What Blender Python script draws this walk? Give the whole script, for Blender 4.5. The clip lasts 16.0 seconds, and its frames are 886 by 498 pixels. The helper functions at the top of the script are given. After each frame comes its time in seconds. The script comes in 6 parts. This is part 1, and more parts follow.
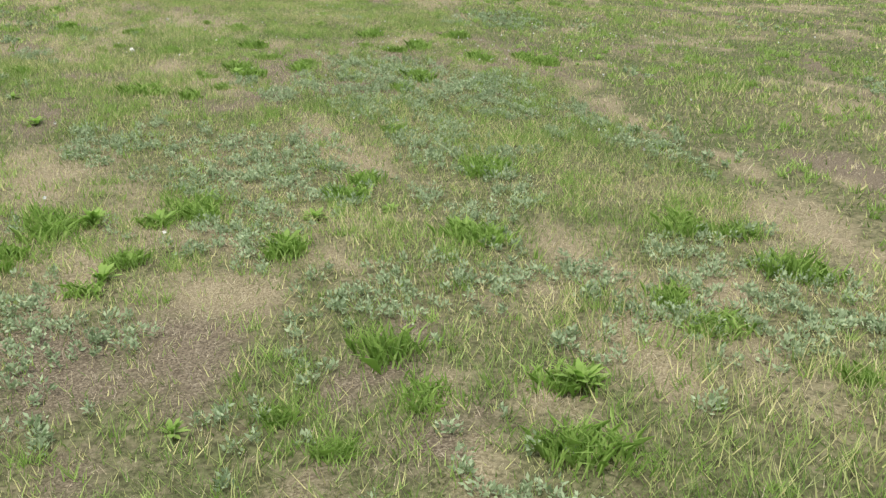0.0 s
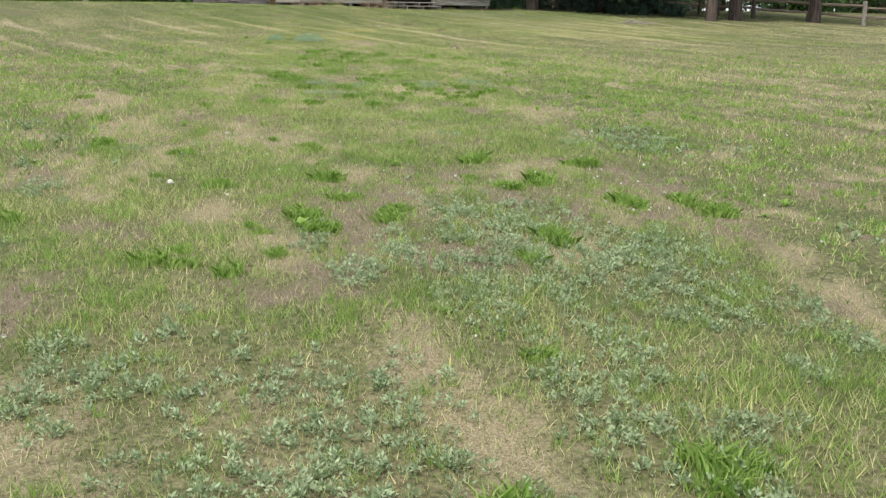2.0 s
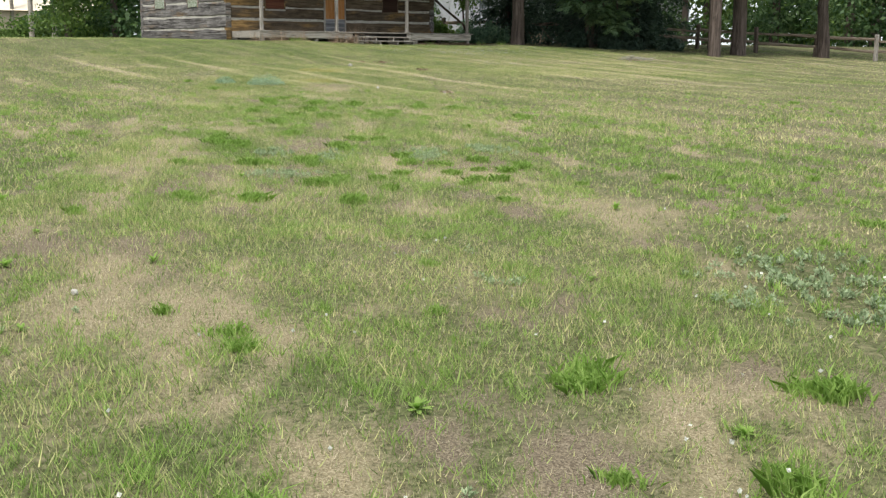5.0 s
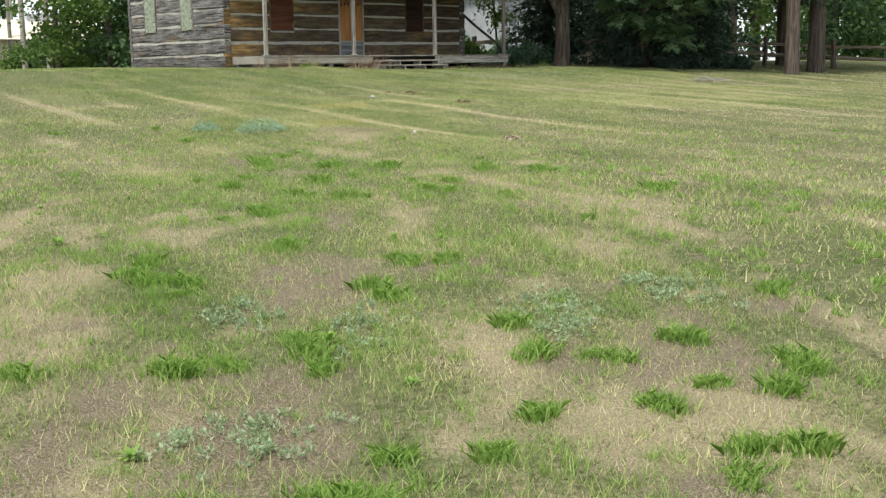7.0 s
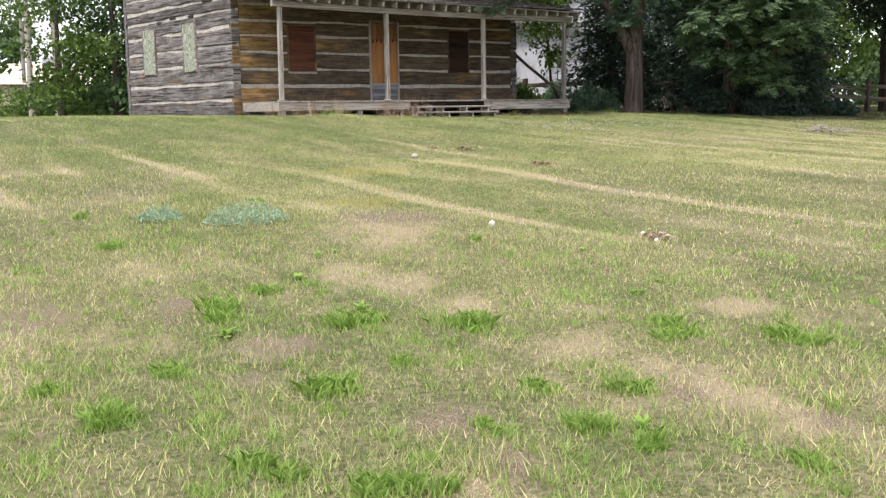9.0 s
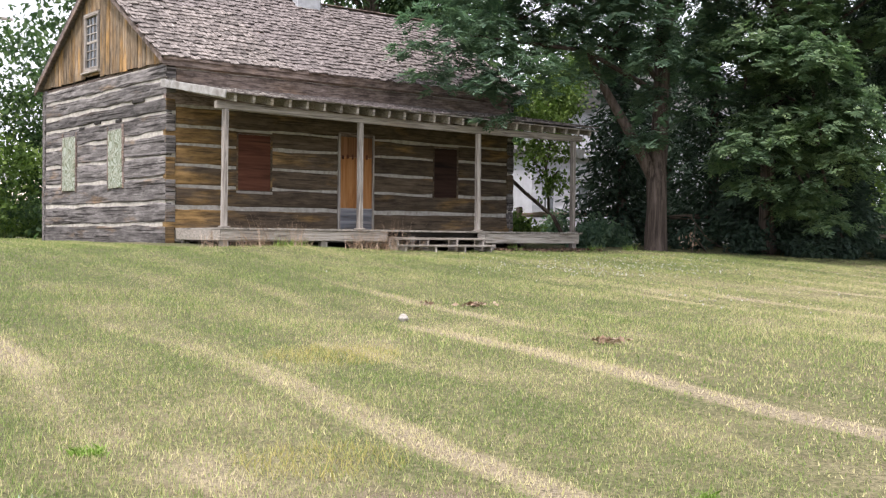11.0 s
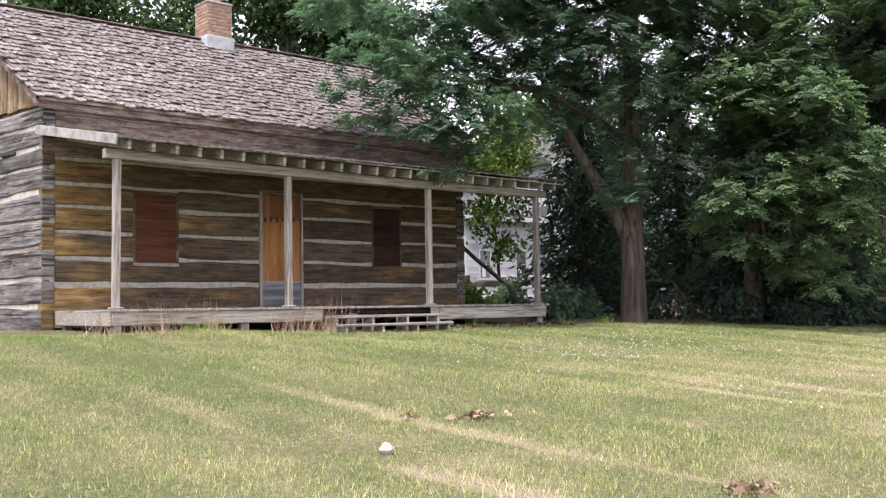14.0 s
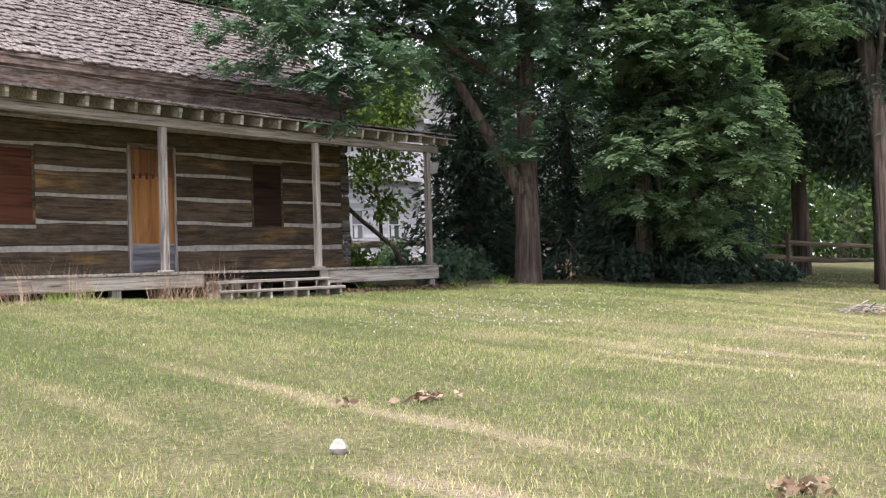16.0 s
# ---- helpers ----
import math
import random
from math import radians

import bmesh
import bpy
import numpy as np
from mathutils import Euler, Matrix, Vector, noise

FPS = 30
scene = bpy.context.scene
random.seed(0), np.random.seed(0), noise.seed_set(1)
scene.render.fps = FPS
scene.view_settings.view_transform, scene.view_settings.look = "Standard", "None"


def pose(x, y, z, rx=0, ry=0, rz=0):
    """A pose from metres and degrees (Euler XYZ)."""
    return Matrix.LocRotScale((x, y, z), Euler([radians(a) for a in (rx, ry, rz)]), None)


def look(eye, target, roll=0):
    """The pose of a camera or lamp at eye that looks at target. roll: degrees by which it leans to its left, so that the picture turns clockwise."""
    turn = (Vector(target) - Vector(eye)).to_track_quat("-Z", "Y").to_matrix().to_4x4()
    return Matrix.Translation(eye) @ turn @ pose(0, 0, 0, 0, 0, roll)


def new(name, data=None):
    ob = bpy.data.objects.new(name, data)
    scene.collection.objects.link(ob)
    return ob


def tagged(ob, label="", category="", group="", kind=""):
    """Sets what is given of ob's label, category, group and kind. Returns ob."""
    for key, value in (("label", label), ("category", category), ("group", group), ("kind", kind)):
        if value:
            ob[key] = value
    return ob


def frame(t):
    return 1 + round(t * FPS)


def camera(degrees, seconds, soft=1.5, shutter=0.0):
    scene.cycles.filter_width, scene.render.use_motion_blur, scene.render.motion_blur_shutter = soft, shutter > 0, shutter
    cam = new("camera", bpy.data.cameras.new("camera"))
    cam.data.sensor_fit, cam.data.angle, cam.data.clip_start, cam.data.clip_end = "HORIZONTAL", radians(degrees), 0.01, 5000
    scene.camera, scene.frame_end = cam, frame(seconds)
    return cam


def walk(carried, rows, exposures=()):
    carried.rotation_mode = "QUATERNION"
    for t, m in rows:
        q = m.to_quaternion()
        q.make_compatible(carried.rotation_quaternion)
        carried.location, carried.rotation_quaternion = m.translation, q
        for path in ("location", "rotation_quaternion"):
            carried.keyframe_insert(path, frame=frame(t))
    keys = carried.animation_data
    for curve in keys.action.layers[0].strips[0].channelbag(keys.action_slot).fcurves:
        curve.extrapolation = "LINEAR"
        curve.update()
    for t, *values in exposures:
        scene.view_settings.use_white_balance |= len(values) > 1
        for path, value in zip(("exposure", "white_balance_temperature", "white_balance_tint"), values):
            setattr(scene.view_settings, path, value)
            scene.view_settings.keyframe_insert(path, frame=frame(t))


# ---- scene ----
cam = camera(47.0, 16.0, soft=1.3)
WALK = [
    (0.0, pose(-19.404, -38.531, -0.195, 72.09, -0.15, -38.56)),
    (0.5, pose(-19.109, -38.006, -0.186, 73.12, -1.35, -36.34)),
    (1.0, pose(-18.814, -37.482, -0.177, 74.56, -1.04, -35.67)),
    (1.5, pose(-18.518, -36.958, -0.168, 76.03, -0.92, -34.85)),
    (2.0, pose(-18.223, -36.434, -0.159, 76.97, -0.57, -34.24)),
    (2.5, pose(-17.928, -35.909, -0.150, 76.62, 0.32, -34.03)),
    (3.0, pose(-17.632, -35.385, -0.141, 76.61, 0.24, -34.51)),
    (3.5, pose(-17.337, -34.861, -0.132, 77.68, -0.65, -35.40)),
    (4, pose(-17.019, -34.296, -0.122, 78.77, -1.14, -36.28)),
    (4.5, pose(-16.569, -33.496, -0.129, 78.79, -0.92, -36.23)),
    (5, pose(-15.959, -32.414, -0.107, 78.82, -0.39, -36.09)),
    (5.5, pose(-15.297, -31.238, -0.082, 78.86, 0.25, -35.93)),
    (6, pose(-14.608, -30.014, -0.055, 78.89, 0.79, -35.79)),
    (6.5, pose(-13.919, -28.791, -0.008, 78.91, 1.01, -35.74)),
    (7, pose(-13.230, -27.568, 0.019, 79.90, 0.81, -35.30)),
    (7.5, pose(-12.541, -26.345, 0.045, 80.57, -0.14, -34.93)),
    (8, pose(-11.852, -25.121, 0.072, 78.82, -0.75, -35.18)),
    (8.5, pose(-11.163, -23.898, 0.069, 78.80, -0.84, -35.06)),
    (9, pose(-10.474, -22.675, 0.095, 82.38, 0.89, -33.68)),
    (9.5, pose(-9.785, -21.451, 0.128, 84.22, 0.93, -33.08)),
    (10, pose(-9.096, -20.228, 0.179, 85.06, 0.70, -33.49)),
    (10.5, pose(-8.417, -19.023, 0.219, 87.04, 0.15, -34.47)),
    (11, pose(-7.771, -17.875, 0.257, 89.42, -0.51, -35.64)),
    (11.5, pose(-7.161, -16.793, 0.294, 91.40, -1.07, -36.61)),
    (12.0, look((-6.631, -15.852, 0.326), (-5.428, -14.257, 0.404), -1.3)),
    (12.5, look((-6.467, -15.552, 0.316), (-5.268, -13.960, 0.484), -1.5)),
    (13.0, look((-6.397, -15.245, 0.354), (-5.197, -13.663, 0.599), -1.3)),
    (13.5, look((-6.263, -14.856, 0.377), (-5.061, -13.274, 0.609), -1.2)),
    (14.0, look((-6.052, -14.461, 0.348), (-4.754, -12.944, 0.466), -1.0)),
    (14.5, look((-5.982, -14.145, 0.360), (-4.607, -12.693, 0.384), -0.8)),
    (15.0, look((-5.898, -13.812, 0.394), (-4.489, -12.395, 0.312), -0.1)),
    (15.5, look((-5.791, -13.509, 0.383), (-4.333, -12.141, 0.365), -0.8)),
    (16.0, look((-5.693, -13.147, 0.395), (-4.193, -11.824, 0.429), -1.7)),
]
walk(cam, WALK, [(0.0, 0.19, 6500, 7), (4.0, 0.28, 6500, 7), (7.2, 0.32, 6500, 3), (8.3, 0.57, 6500, 16), (9.5, 0.68, 6500, 16), (12.0, 0.82, 6400, 20), (14.5, 0.94, 6400, 21), (16.0, 0.88, 6400, 20)])

# ---- sky and sun ----
SUN_UP, SUN_TURN = radians(66), radians(246)
world = bpy.data.worlds.new("hazy_sky")
scene.world = world
world.use_nodes = True
wn, wl = world.node_tree.nodes, world.node_tree.links
wn.clear()
sky = wn.new("ShaderNodeTexSky")
sky.sky_type, sky.sun_disc = "NISHITA", False
sky.sun_elevation, sky.sun_rotation = SUN_UP, SUN_TURN
sky.dust_density, sky.air_density = 4.0, 1.0
haze = wn.new("ShaderNodeMix")
haze.data_type = "RGBA"
haze.inputs[0].default_value = 0.72
haze.inputs[7].default_value = (11.5, 12.0, 12.6, 1)
back = wn.new("ShaderNodeBackground")
back.inputs["Strength"].default_value = 0.105
wout = wn.new("ShaderNodeOutputWorld")
wl.new(sky.outputs[0], haze.inputs[6])
wl.new(haze.outputs[2], back.inputs["Color"])
wl.new(back.outputs[0], wout.inputs["Surface"])
sun_data = bpy.data.lights.new("sun", "SUN")
sun_data.energy, sun_data.angle, sun_data.color = 3.6, radians(10), (1.0, 0.96, 0.9)
sun = new("sun", sun_data)
sun_dir = Vector((math.sin(SUN_TURN) * math.cos(SUN_UP), math.cos(SUN_TURN) * math.cos(SUN_UP), math.sin(SUN_UP)))
sun.matrix_world = look(sun_dir * 60, (0, 0, 0))

# ---- materials ----
def nodes_of(name):
    m = bpy.data.materials.new(name)
    m.use_nodes = True
    nt = m.node_tree
    return m, nt, nt.nodes, nt.links, nt.nodes["Principled BSDF"]


def ramp(nt, fac, stops):
    r = nt.nodes.new("ShaderNodeValToRGB")
    while len(r.color_ramp.elements) < len(stops):
        r.color_ramp.elements.new(0.5)
    for e, (p, c) in zip(r.color_ramp.elements, stops):
        e.position, e.color = p, (*c, 1)
    nt.links.new(fac, r.inputs[0])
    return r.outputs[0]


def noise_tex(nt, vec, scale, detail=4, rough=0.55, stretch=(1, 1, 1), distort=0.0):
    mp = nt.nodes.new("ShaderNodeMapping")
    mp.inputs["Scale"].default_value = stretch
    nt.links.new(vec, mp.inputs["Vector"])
    n = nt.nodes.new("ShaderNodeTexNoise")
    n.inputs["Scale"].default_value, n.inputs["Detail"].default_value = scale, detail
    n.inputs["Roughness"].default_value, n.inputs["Distortion"].default_value = rough, distort
    nt.links.new(mp.outputs[0], n.inputs["Vector"])
    return n.outputs["Fac"]


def mix(nt, fac, a, b, blend="MIX"):
    m = nt.nodes.new("ShaderNodeMix")
    m.data_type, m.blend_type = "RGBA", blend
    for sock, v in ((m.inputs[0], fac), (m.inputs[6], a), (m.inputs[7], b)):
        if hasattr(v, "is_output"):
            nt.links.new(v, sock)
        elif isinstance(v, (int, float)):
            sock.default_value = v
        else:
            sock.default_value = (*v, 1)
    return m.outputs[2]


def maths(nt, op, a, b=0.0):
    m = nt.nodes.new("ShaderNodeMath")
    m.operation = op
    for sock, v in ((m.inputs[0], a), (m.inputs[1], b)):
        if hasattr(v, "is_output"):
            nt.links.new(v, sock)
        else:
            sock.default_value = v
    return m.outputs[0]


def bump(nt, bsdf, height, strength, dist=0.01):
    b = nt.nodes.new("ShaderNodeBump")
    b.inputs["Strength"].default_value, b.inputs["Distance"].default_value = strength, dist
    nt.links.new(height, b.inputs["Height"])
    nt.links.new(b.outputs[0], bsdf.inputs["Normal"])


def coords(nt, per_object=True):
    """Object coordinates, shifted for each object so that repeats differ."""
    tc = nt.nodes.new("ShaderNodeTexCoord").outputs["Object"]
    if not per_object:
        return tc
    inf = nt.nodes.new("ShaderNodeObjectInfo").outputs["Random"]
    add = nt.nodes.new("ShaderNodeVectorMath")
    add.operation = "ADD"
    comb = nt.nodes.new("ShaderNodeCombineXYZ")
    for i, k in enumerate((37.0, 11.0, 23.0)):
        nt.links.new(maths(nt, "MULTIPLY", inf, k), comb.inputs[i])
    nt.links.new(tc, add.inputs[0])
    nt.links.new(comb.outputs[0], add.inputs[1])
    return add.outputs[0]


def wood(name, dark, mid, light, patch, along="x", patch_from=0.55, rough=0.85, grain=26, relief=0.6, vary=0.25, run=0.06, blotch=0.0, warm=None, cracks=0.8, crack_from=0.30):
    """Weathered timber: grain along one axis, stains in large patches, tone by piece."""
    m, nt, n, l, b = nodes_of(name)
    v = coords(nt)
    st = {"x": (run, 1, 1), "y": (1, run, 1), "z": (1, 1, run)}[along]
    g = noise_tex(nt, v, grain, 6, 0.65, st, 0.6)
    st2 = {"x": (0.25, 1, 1), "y": (1, 0.25, 1), "z": (1, 1, 0.25)}[along]
    big = noise_tex(nt, v, 2.6, 4, 0.6, st2)
    if warm:  # the rain-washed end of the wall has kept more of its golden tone
        sx = n.new("ShaderNodeSeparateXYZ")
        l.new(n.new("ShaderNodeTexCoord").outputs["Object"], sx.inputs[0])
        wr = n.new("ShaderNodeMapRange")
        wr.inputs[1].default_value, wr.inputs[2].default_value, wr.inputs[3].default_value, wr.inputs[4].default_value = 0.3, warm, 0.15, 0.0
        l.new(sx.outputs[0], wr.inputs[0])
        big = maths(nt, "ADD", big, wr.outputs[0])
    col = ramp(nt, g, [(0.30, dark), (0.48, mid), (0.66, light)])
    col = mix(nt, ramp(nt, big, [(patch_from, (0, 0, 0)), (patch_from + 0.13, (0.85,) * 3)]), col,
              ramp(nt, g, [(0.32, tuple(c * 0.35 for c in patch)), (0.5, patch), (0.68, tuple(min(1, c * 1.4) for c in patch))]))
    if blotch:
        spots = noise_tex(nt, v, 6.5, 5, 0.7, {"x": (0.45, 1, 1), "y": (1, 0.45, 1), "z": (1, 1, 0.45)}[along])
        col = mix(nt, 1.0, col, ramp(nt, spots, [(0.34, (1 - blotch,) * 3), (0.5, (1,) * 3), (0.68, (1 + blotch * 0.7,) * 3)]), "MULTIPLY")
    rnd = n.new("ShaderNodeObjectInfo").outputs["Random"]
    tone = ramp(nt, rnd, [(0, (1 - vary,) * 3), (1, (1 + vary * 0.6,) * 3)])
    col = mix(nt, 1.0, col, tone, "MULTIPLY")
    crack = noise_tex(nt, v, grain * 1.7, 3, 0.5, {"x": (0.03, 1, 1), "y": (1, 0.03, 1), "z": (1, 1, 0.03)}[along], 0.3)
    col = mix(nt, ramp(nt, crack, [(crack_from, (cracks,) * 3), (crack_from + 0.08, (0, 0, 0))]), col, (0.012, 0.01, 0.008))
    l.new(col, b.inputs["Base Color"])
    b.inputs["Roughness"].default_value = rough
    b.inputs["Specular IOR Level"].default_value = 0.2
    bump(nt, b, g, relief, 0.012)
    return m


def plain(name, base, dirt, scale=6.0, rough=0.8, relief=0.3, spec=0.3, grain_scale=70, island=False):
    m, nt, n, l, b = nodes_of(name)
    v = coords(nt)
    big = noise_tex(nt, v, scale, 5, 0.65)
    fine = noise_tex(nt, v, grain_scale, 3, 0.6)
    col = ramp(nt, big, [(0.33, dirt), (0.62, base)])
    col = mix(nt, ramp(nt, fine, [(0.35, (0.35,) * 3), (0.6, (0, 0, 0))]), col, dirt)
    if island:
        r = n.new("ShaderNodeNewGeometry").outputs["Random Per Island"]
    else:
        r = n.new("ShaderNodeObjectInfo").outputs["Random"]
    col = mix(nt, 1.0, col, ramp(nt, r, [(0, (0.72,) * 3), (1, (1.18,) * 3)]), "MULTIPLY")
    l.new(col, b.inputs["Base Color"])
    b.inputs["Roughness"].default_value = rough
    b.inputs["Specular IOR Level"].default_value = spec
    bump(nt, b, fine, relief, 0.006)
    return m


def leaf_mat(name, a, b_, c, trans=0.35, scale=0.5, speck=0.45):
    """Leaves: tone by leaf and by clump, some light through the blade."""
    m, nt, n, l, b = nodes_of(name)
    r = n.new("ShaderNodeNewGeometry").outputs["Random Per Island"]
    v = n.new("ShaderNodeTexCoord").outputs["Object"]
    clump = noise_tex(nt, v, scale, 3, 0.6)
    f = maths(nt, "ADD", maths(nt, "ADD", maths(nt, "MULTIPLY", r, speck), 0.225 - speck / 2), maths(nt, "MULTIPLY", clump, 0.75))
    col = ramp(nt, f, [(0.3, a), (0.58, b_), (0.9, c)])
    l.new(col, b.inputs["Base Color"])
    b.inputs["Roughness"].default_value = 0.6
    b.inputs["Specular IOR Level"].default_value = 0.2
    tr = n.new("ShaderNodeBsdfTranslucent")
    l.new(mix(nt, 1.0, col, (1.0, 1.2, 0.85), "MULTIPLY"), tr.inputs["Color"])
    ms = n.new("ShaderNodeMixShader")
    ms.inputs[0].default_value = trans
    l.new(b.outputs[0], ms.inputs[1])
    l.new(tr.outputs[0], ms.inputs[2])
    l.new(ms.outputs[0], n["Material Output"].inputs["Surface"])
    return m


def lawn_colour(nt, v):
    """Mown lawn: green and straw in patches, paler swathes left by the mower."""
    tuftn = noise_tex(nt, v, 1.1, 5, 0.6)
    broad = noise_tex(nt, v, 0.33, 3, 0.55)
    swath = noise_tex(nt, v, 1.15, 3, 0.6, (1.0, 0.075, 1), 0.25)
    f = maths(nt, "ADD", maths(nt, "MULTIPLY", tuftn, 0.42), maths(nt, "ADD", maths(nt, "MULTIPLY", broad, 0.28), maths(nt, "MULTIPLY", swath, 0.5)))
    sep = nt.nodes.new("ShaderNodeSeparateXYZ")
    nt.links.new(v, sep.inputs[0])
    mr = nt.nodes.new("ShaderNodeMapRange")
    mr.inputs[1].default_value, mr.inputs[2].default_value, mr.inputs[3].default_value, mr.inputs[4].default_value = -26.0, -16.0, -0.095, -0.075
    nt.links.new(sep.outputs[1], mr.inputs[0])
    f = maths(nt, "ADD", f, mr.outputs[0])
    shade_green = nt.nodes.new("ShaderNodeMapRange")  # greener by the porch and trees; tree shade put in as darker green
    shade_green.inputs[1].default_value, shade_green.inputs[2].default_value, shade_green.inputs[3].default_value, shade_green.inputs[4].default_value = -9.0, -4.5, 0.0, -0.075
    nt.links.new(sep.outputs[1], shade_green.inputs[0])
    f = maths(nt, "ADD", f, shade_green.outputs[0])
    # pale strips of dried clippings along the mowing lines
    wig = maths(nt, "MULTIPLY", noise_tex(nt, v, 0.5, 2), 1.6)
    wave = maths(nt, "COSINE", maths(nt, "ADD", maths(nt, "MULTIPLY", maths(nt, "ADD", sep.outputs[0], 2.0), 2 * math.pi / 1.27), wig))
    st = nt.nodes.new("ShaderNodeMapRange")
    st.inputs[1].default_value, st.inputs[2].default_value = 0.55, 0.97
    nt.links.new(wave, st.inputs[0])
    on = nt.nodes.new("ShaderNodeMapRange")
    on.inputs[1].default_value, on.inputs[2].default_value, on.inputs[4].default_value = 0.44, 0.58, 0.24
    nt.links.new(noise_tex(nt, v, 0.55, 3, 0.6, (1, 0.28, 1)), on.inputs[0])
    end = nt.nodes.new("ShaderNodeMapRange")
    end.inputs[1].default_value, end.inputs[2].default_value = -19.0, -14.0
    nt.links.new(sep.outputs[1], end.inputs[0])
    near = nt.nodes.new("ShaderNodeMapRange")
    near.inputs[1].default_value, near.inputs[2].default_value, near.inputs[3].default_value, near.inputs[4].default_value = -8.5, -4.0, 1.2, 0.12
    nt.links.new(sep.outputs[1], near.inputs[0])
    strips = maths(nt, "MULTIPLY", maths(nt, "MULTIPLY", st.outputs[0], on.outputs[0]), end.outputs[0])
    f = maths(nt, "ADD", f, maths(nt, "MULTIPLY", strips, near.outputs[0]))
    return f


M = {}
m, nt, n, l, b = nodes_of("turf_soil")
v = n.new("ShaderNodeTexCoord").outputs["Object"]
f = lawn_colour(nt, v)
col = ramp(nt, f, [(0.42, (0.105, 0.124, 0.05)), (0.56, (0.18, 0.172, 0.088)), (0.70, (0.32, 0.275, 0.18)), (0.82, (0.31, 0.26, 0.185))])
fine = noise_tex(nt, v, 45, 4, 0.7)
mid_ = noise_tex(nt, v, 7, 4, 0.7)
# dark soil flecks, deepened to stand for shadows between the blades
col = mix(nt, ramp(nt, fine, [(0.36, (0.85,) * 3), (0.6, (0, 0, 0))]), col, (0.04, 0.038, 0.02))
col = mix(nt, ramp(nt, noise_tex(nt, v, 18, 4, 0.7), [(0.5, (0, 0, 0)), (0.7, (0.6,) * 3)]), col, (0.30, 0.255, 0.165))
col = mix(nt, ramp(nt, mid_, [(0.55, (0, 0, 0)), (0.72, (0.5,) * 3)]), col, (0.12, 0.085, 0.06))
wear = n.new("ShaderNodeAttribute")
wear.attribute_name = "wear"
wsep = n.new("ShaderNodeSeparateColor")
l.new(wear.outputs["Color"], wsep.inputs[0])
frag = noise_tex(nt, v, 120, 3, 0.7)
straw_c = ramp(nt, frag, [(0.34, (0.13, 0.10, 0.062)), (0.5, (0.27, 0.22, 0.14)), (0.64, (0.42, 0.355, 0.24))])
bare_c = ramp(nt, frag, [(0.34, (0.065, 0.048, 0.036)), (0.5, (0.145, 0.115, 0.08)), (0.64, (0.28, 0.235, 0.17))])
edge_ = maths(nt, "ADD", maths(nt, "MULTIPLY", maths(nt, "SUBTRACT", fine, 0.5), 1.1), maths(nt, "MULTIPLY", maths(nt, "SUBTRACT", mid_, 0.5), 0.9))
col = mix(nt, ramp(nt, maths(nt, "ADD", wsep.outputs[0], edge_), [(0.15, (0, 0, 0)), (0.8, (0.8,) * 3)]), col, straw_c)
col = mix(nt, ramp(nt, maths(nt, "ADD", wsep.outputs[1], edge_), [(0.1, (0, 0, 0)), (0.65, (0.95,) * 3)]), col, bare_c)
l.new(col, b.inputs["Base Color"])
b.inputs["Roughness"].default_value = 0.95
b.inputs["Specular IOR Level"].default_value = 0.1
bump(nt, b, fine, 0.8, 0.03)
M["turf"] = m

m, nt, n, l, b = nodes_of("grass_blade")
v = n.new("ShaderNodeTexCoord").outputs["Object"]
f = lawn_colour(nt, v)
r = n.new("ShaderNodeNewGeometry").outputs["Random Per Island"]
f2 = maths(nt, "ADD", f, maths(nt, "MULTIPLY", maths(nt, "SUBTRACT", r, 0.5), 0.42))
col = ramp(nt, f2, [(0.34, (0.13, 0.205, 0.05)), (0.52, (0.30, 0.37, 0.13)), (0.66, (0.54, 0.51, 0.24)), (0.88, (0.65, 0.565, 0.37))])
l.new(col, b.inputs["Base Color"])
b.inputs["Roughness"].default_value = 0.7
b.inputs["Specular IOR Level"].default_value = 0.15
tr = n.new("ShaderNodeBsdfTranslucent")
l.new(col, tr.inputs["Color"])
ms = n.new("ShaderNodeMixShader")
ms.inputs[0].default_value = 0.3
l.new(b.outputs[0], ms.inputs[1]), l.new(tr.outputs[0], ms.inputs[2])
l.new(ms.outputs[0], n["Material Output"].inputs["Surface"])
M["grass"] = m
M["tuft"] = leaf_mat("tuft_blade", (0.125, 0.205, 0.04), (0.235, 0.345, 0.08), (0.40, 0.50, 0.17), 0.45, 3.0)
M["sage"] = leaf_mat("grey_green_weed", (0.17, 0.215, 0.118), (0.28, 0.345, 0.205), (0.41, 0.465, 0.295), 0.25, 3.0)
M["dry"] = leaf_mat("dry_weed", (0.30, 0.235, 0.155), (0.48, 0.40, 0.27), (0.62, 0.54, 0.40), 0.2, 3.0)
M["chaff"] = leaf_mat("grey_brown_chaff", (0.15, 0.115, 0.08), (0.29, 0.24, 0.17), (0.47, 0.41, 0.31), 0.1, 5.0)
M["mint"] = leaf_mat("pale_mint_weed", (0.17, 0.25, 0.17), (0.27, 0.37, 0.265), (0.41, 0.51, 0.385), 0.3, 3.0)
M["stem"] = leaf_mat("dead_weed_stem", (0.2, 0.12, 0.08), (0.38, 0.26, 0.185), (0.58, 0.46, 0.35), 0.15, 3.0)
M["yellow"] = leaf_mat("yellowed_grass", (0.28, 0.25, 0.08), (0.42, 0.36, 0.13), (0.53, 0.46, 0.2), 0.3, 3.0)
M["petal"] = plain("clover_petal", (0.82, 0.82, 0.78), (0.6, 0.6, 0.5), rough=0.7)
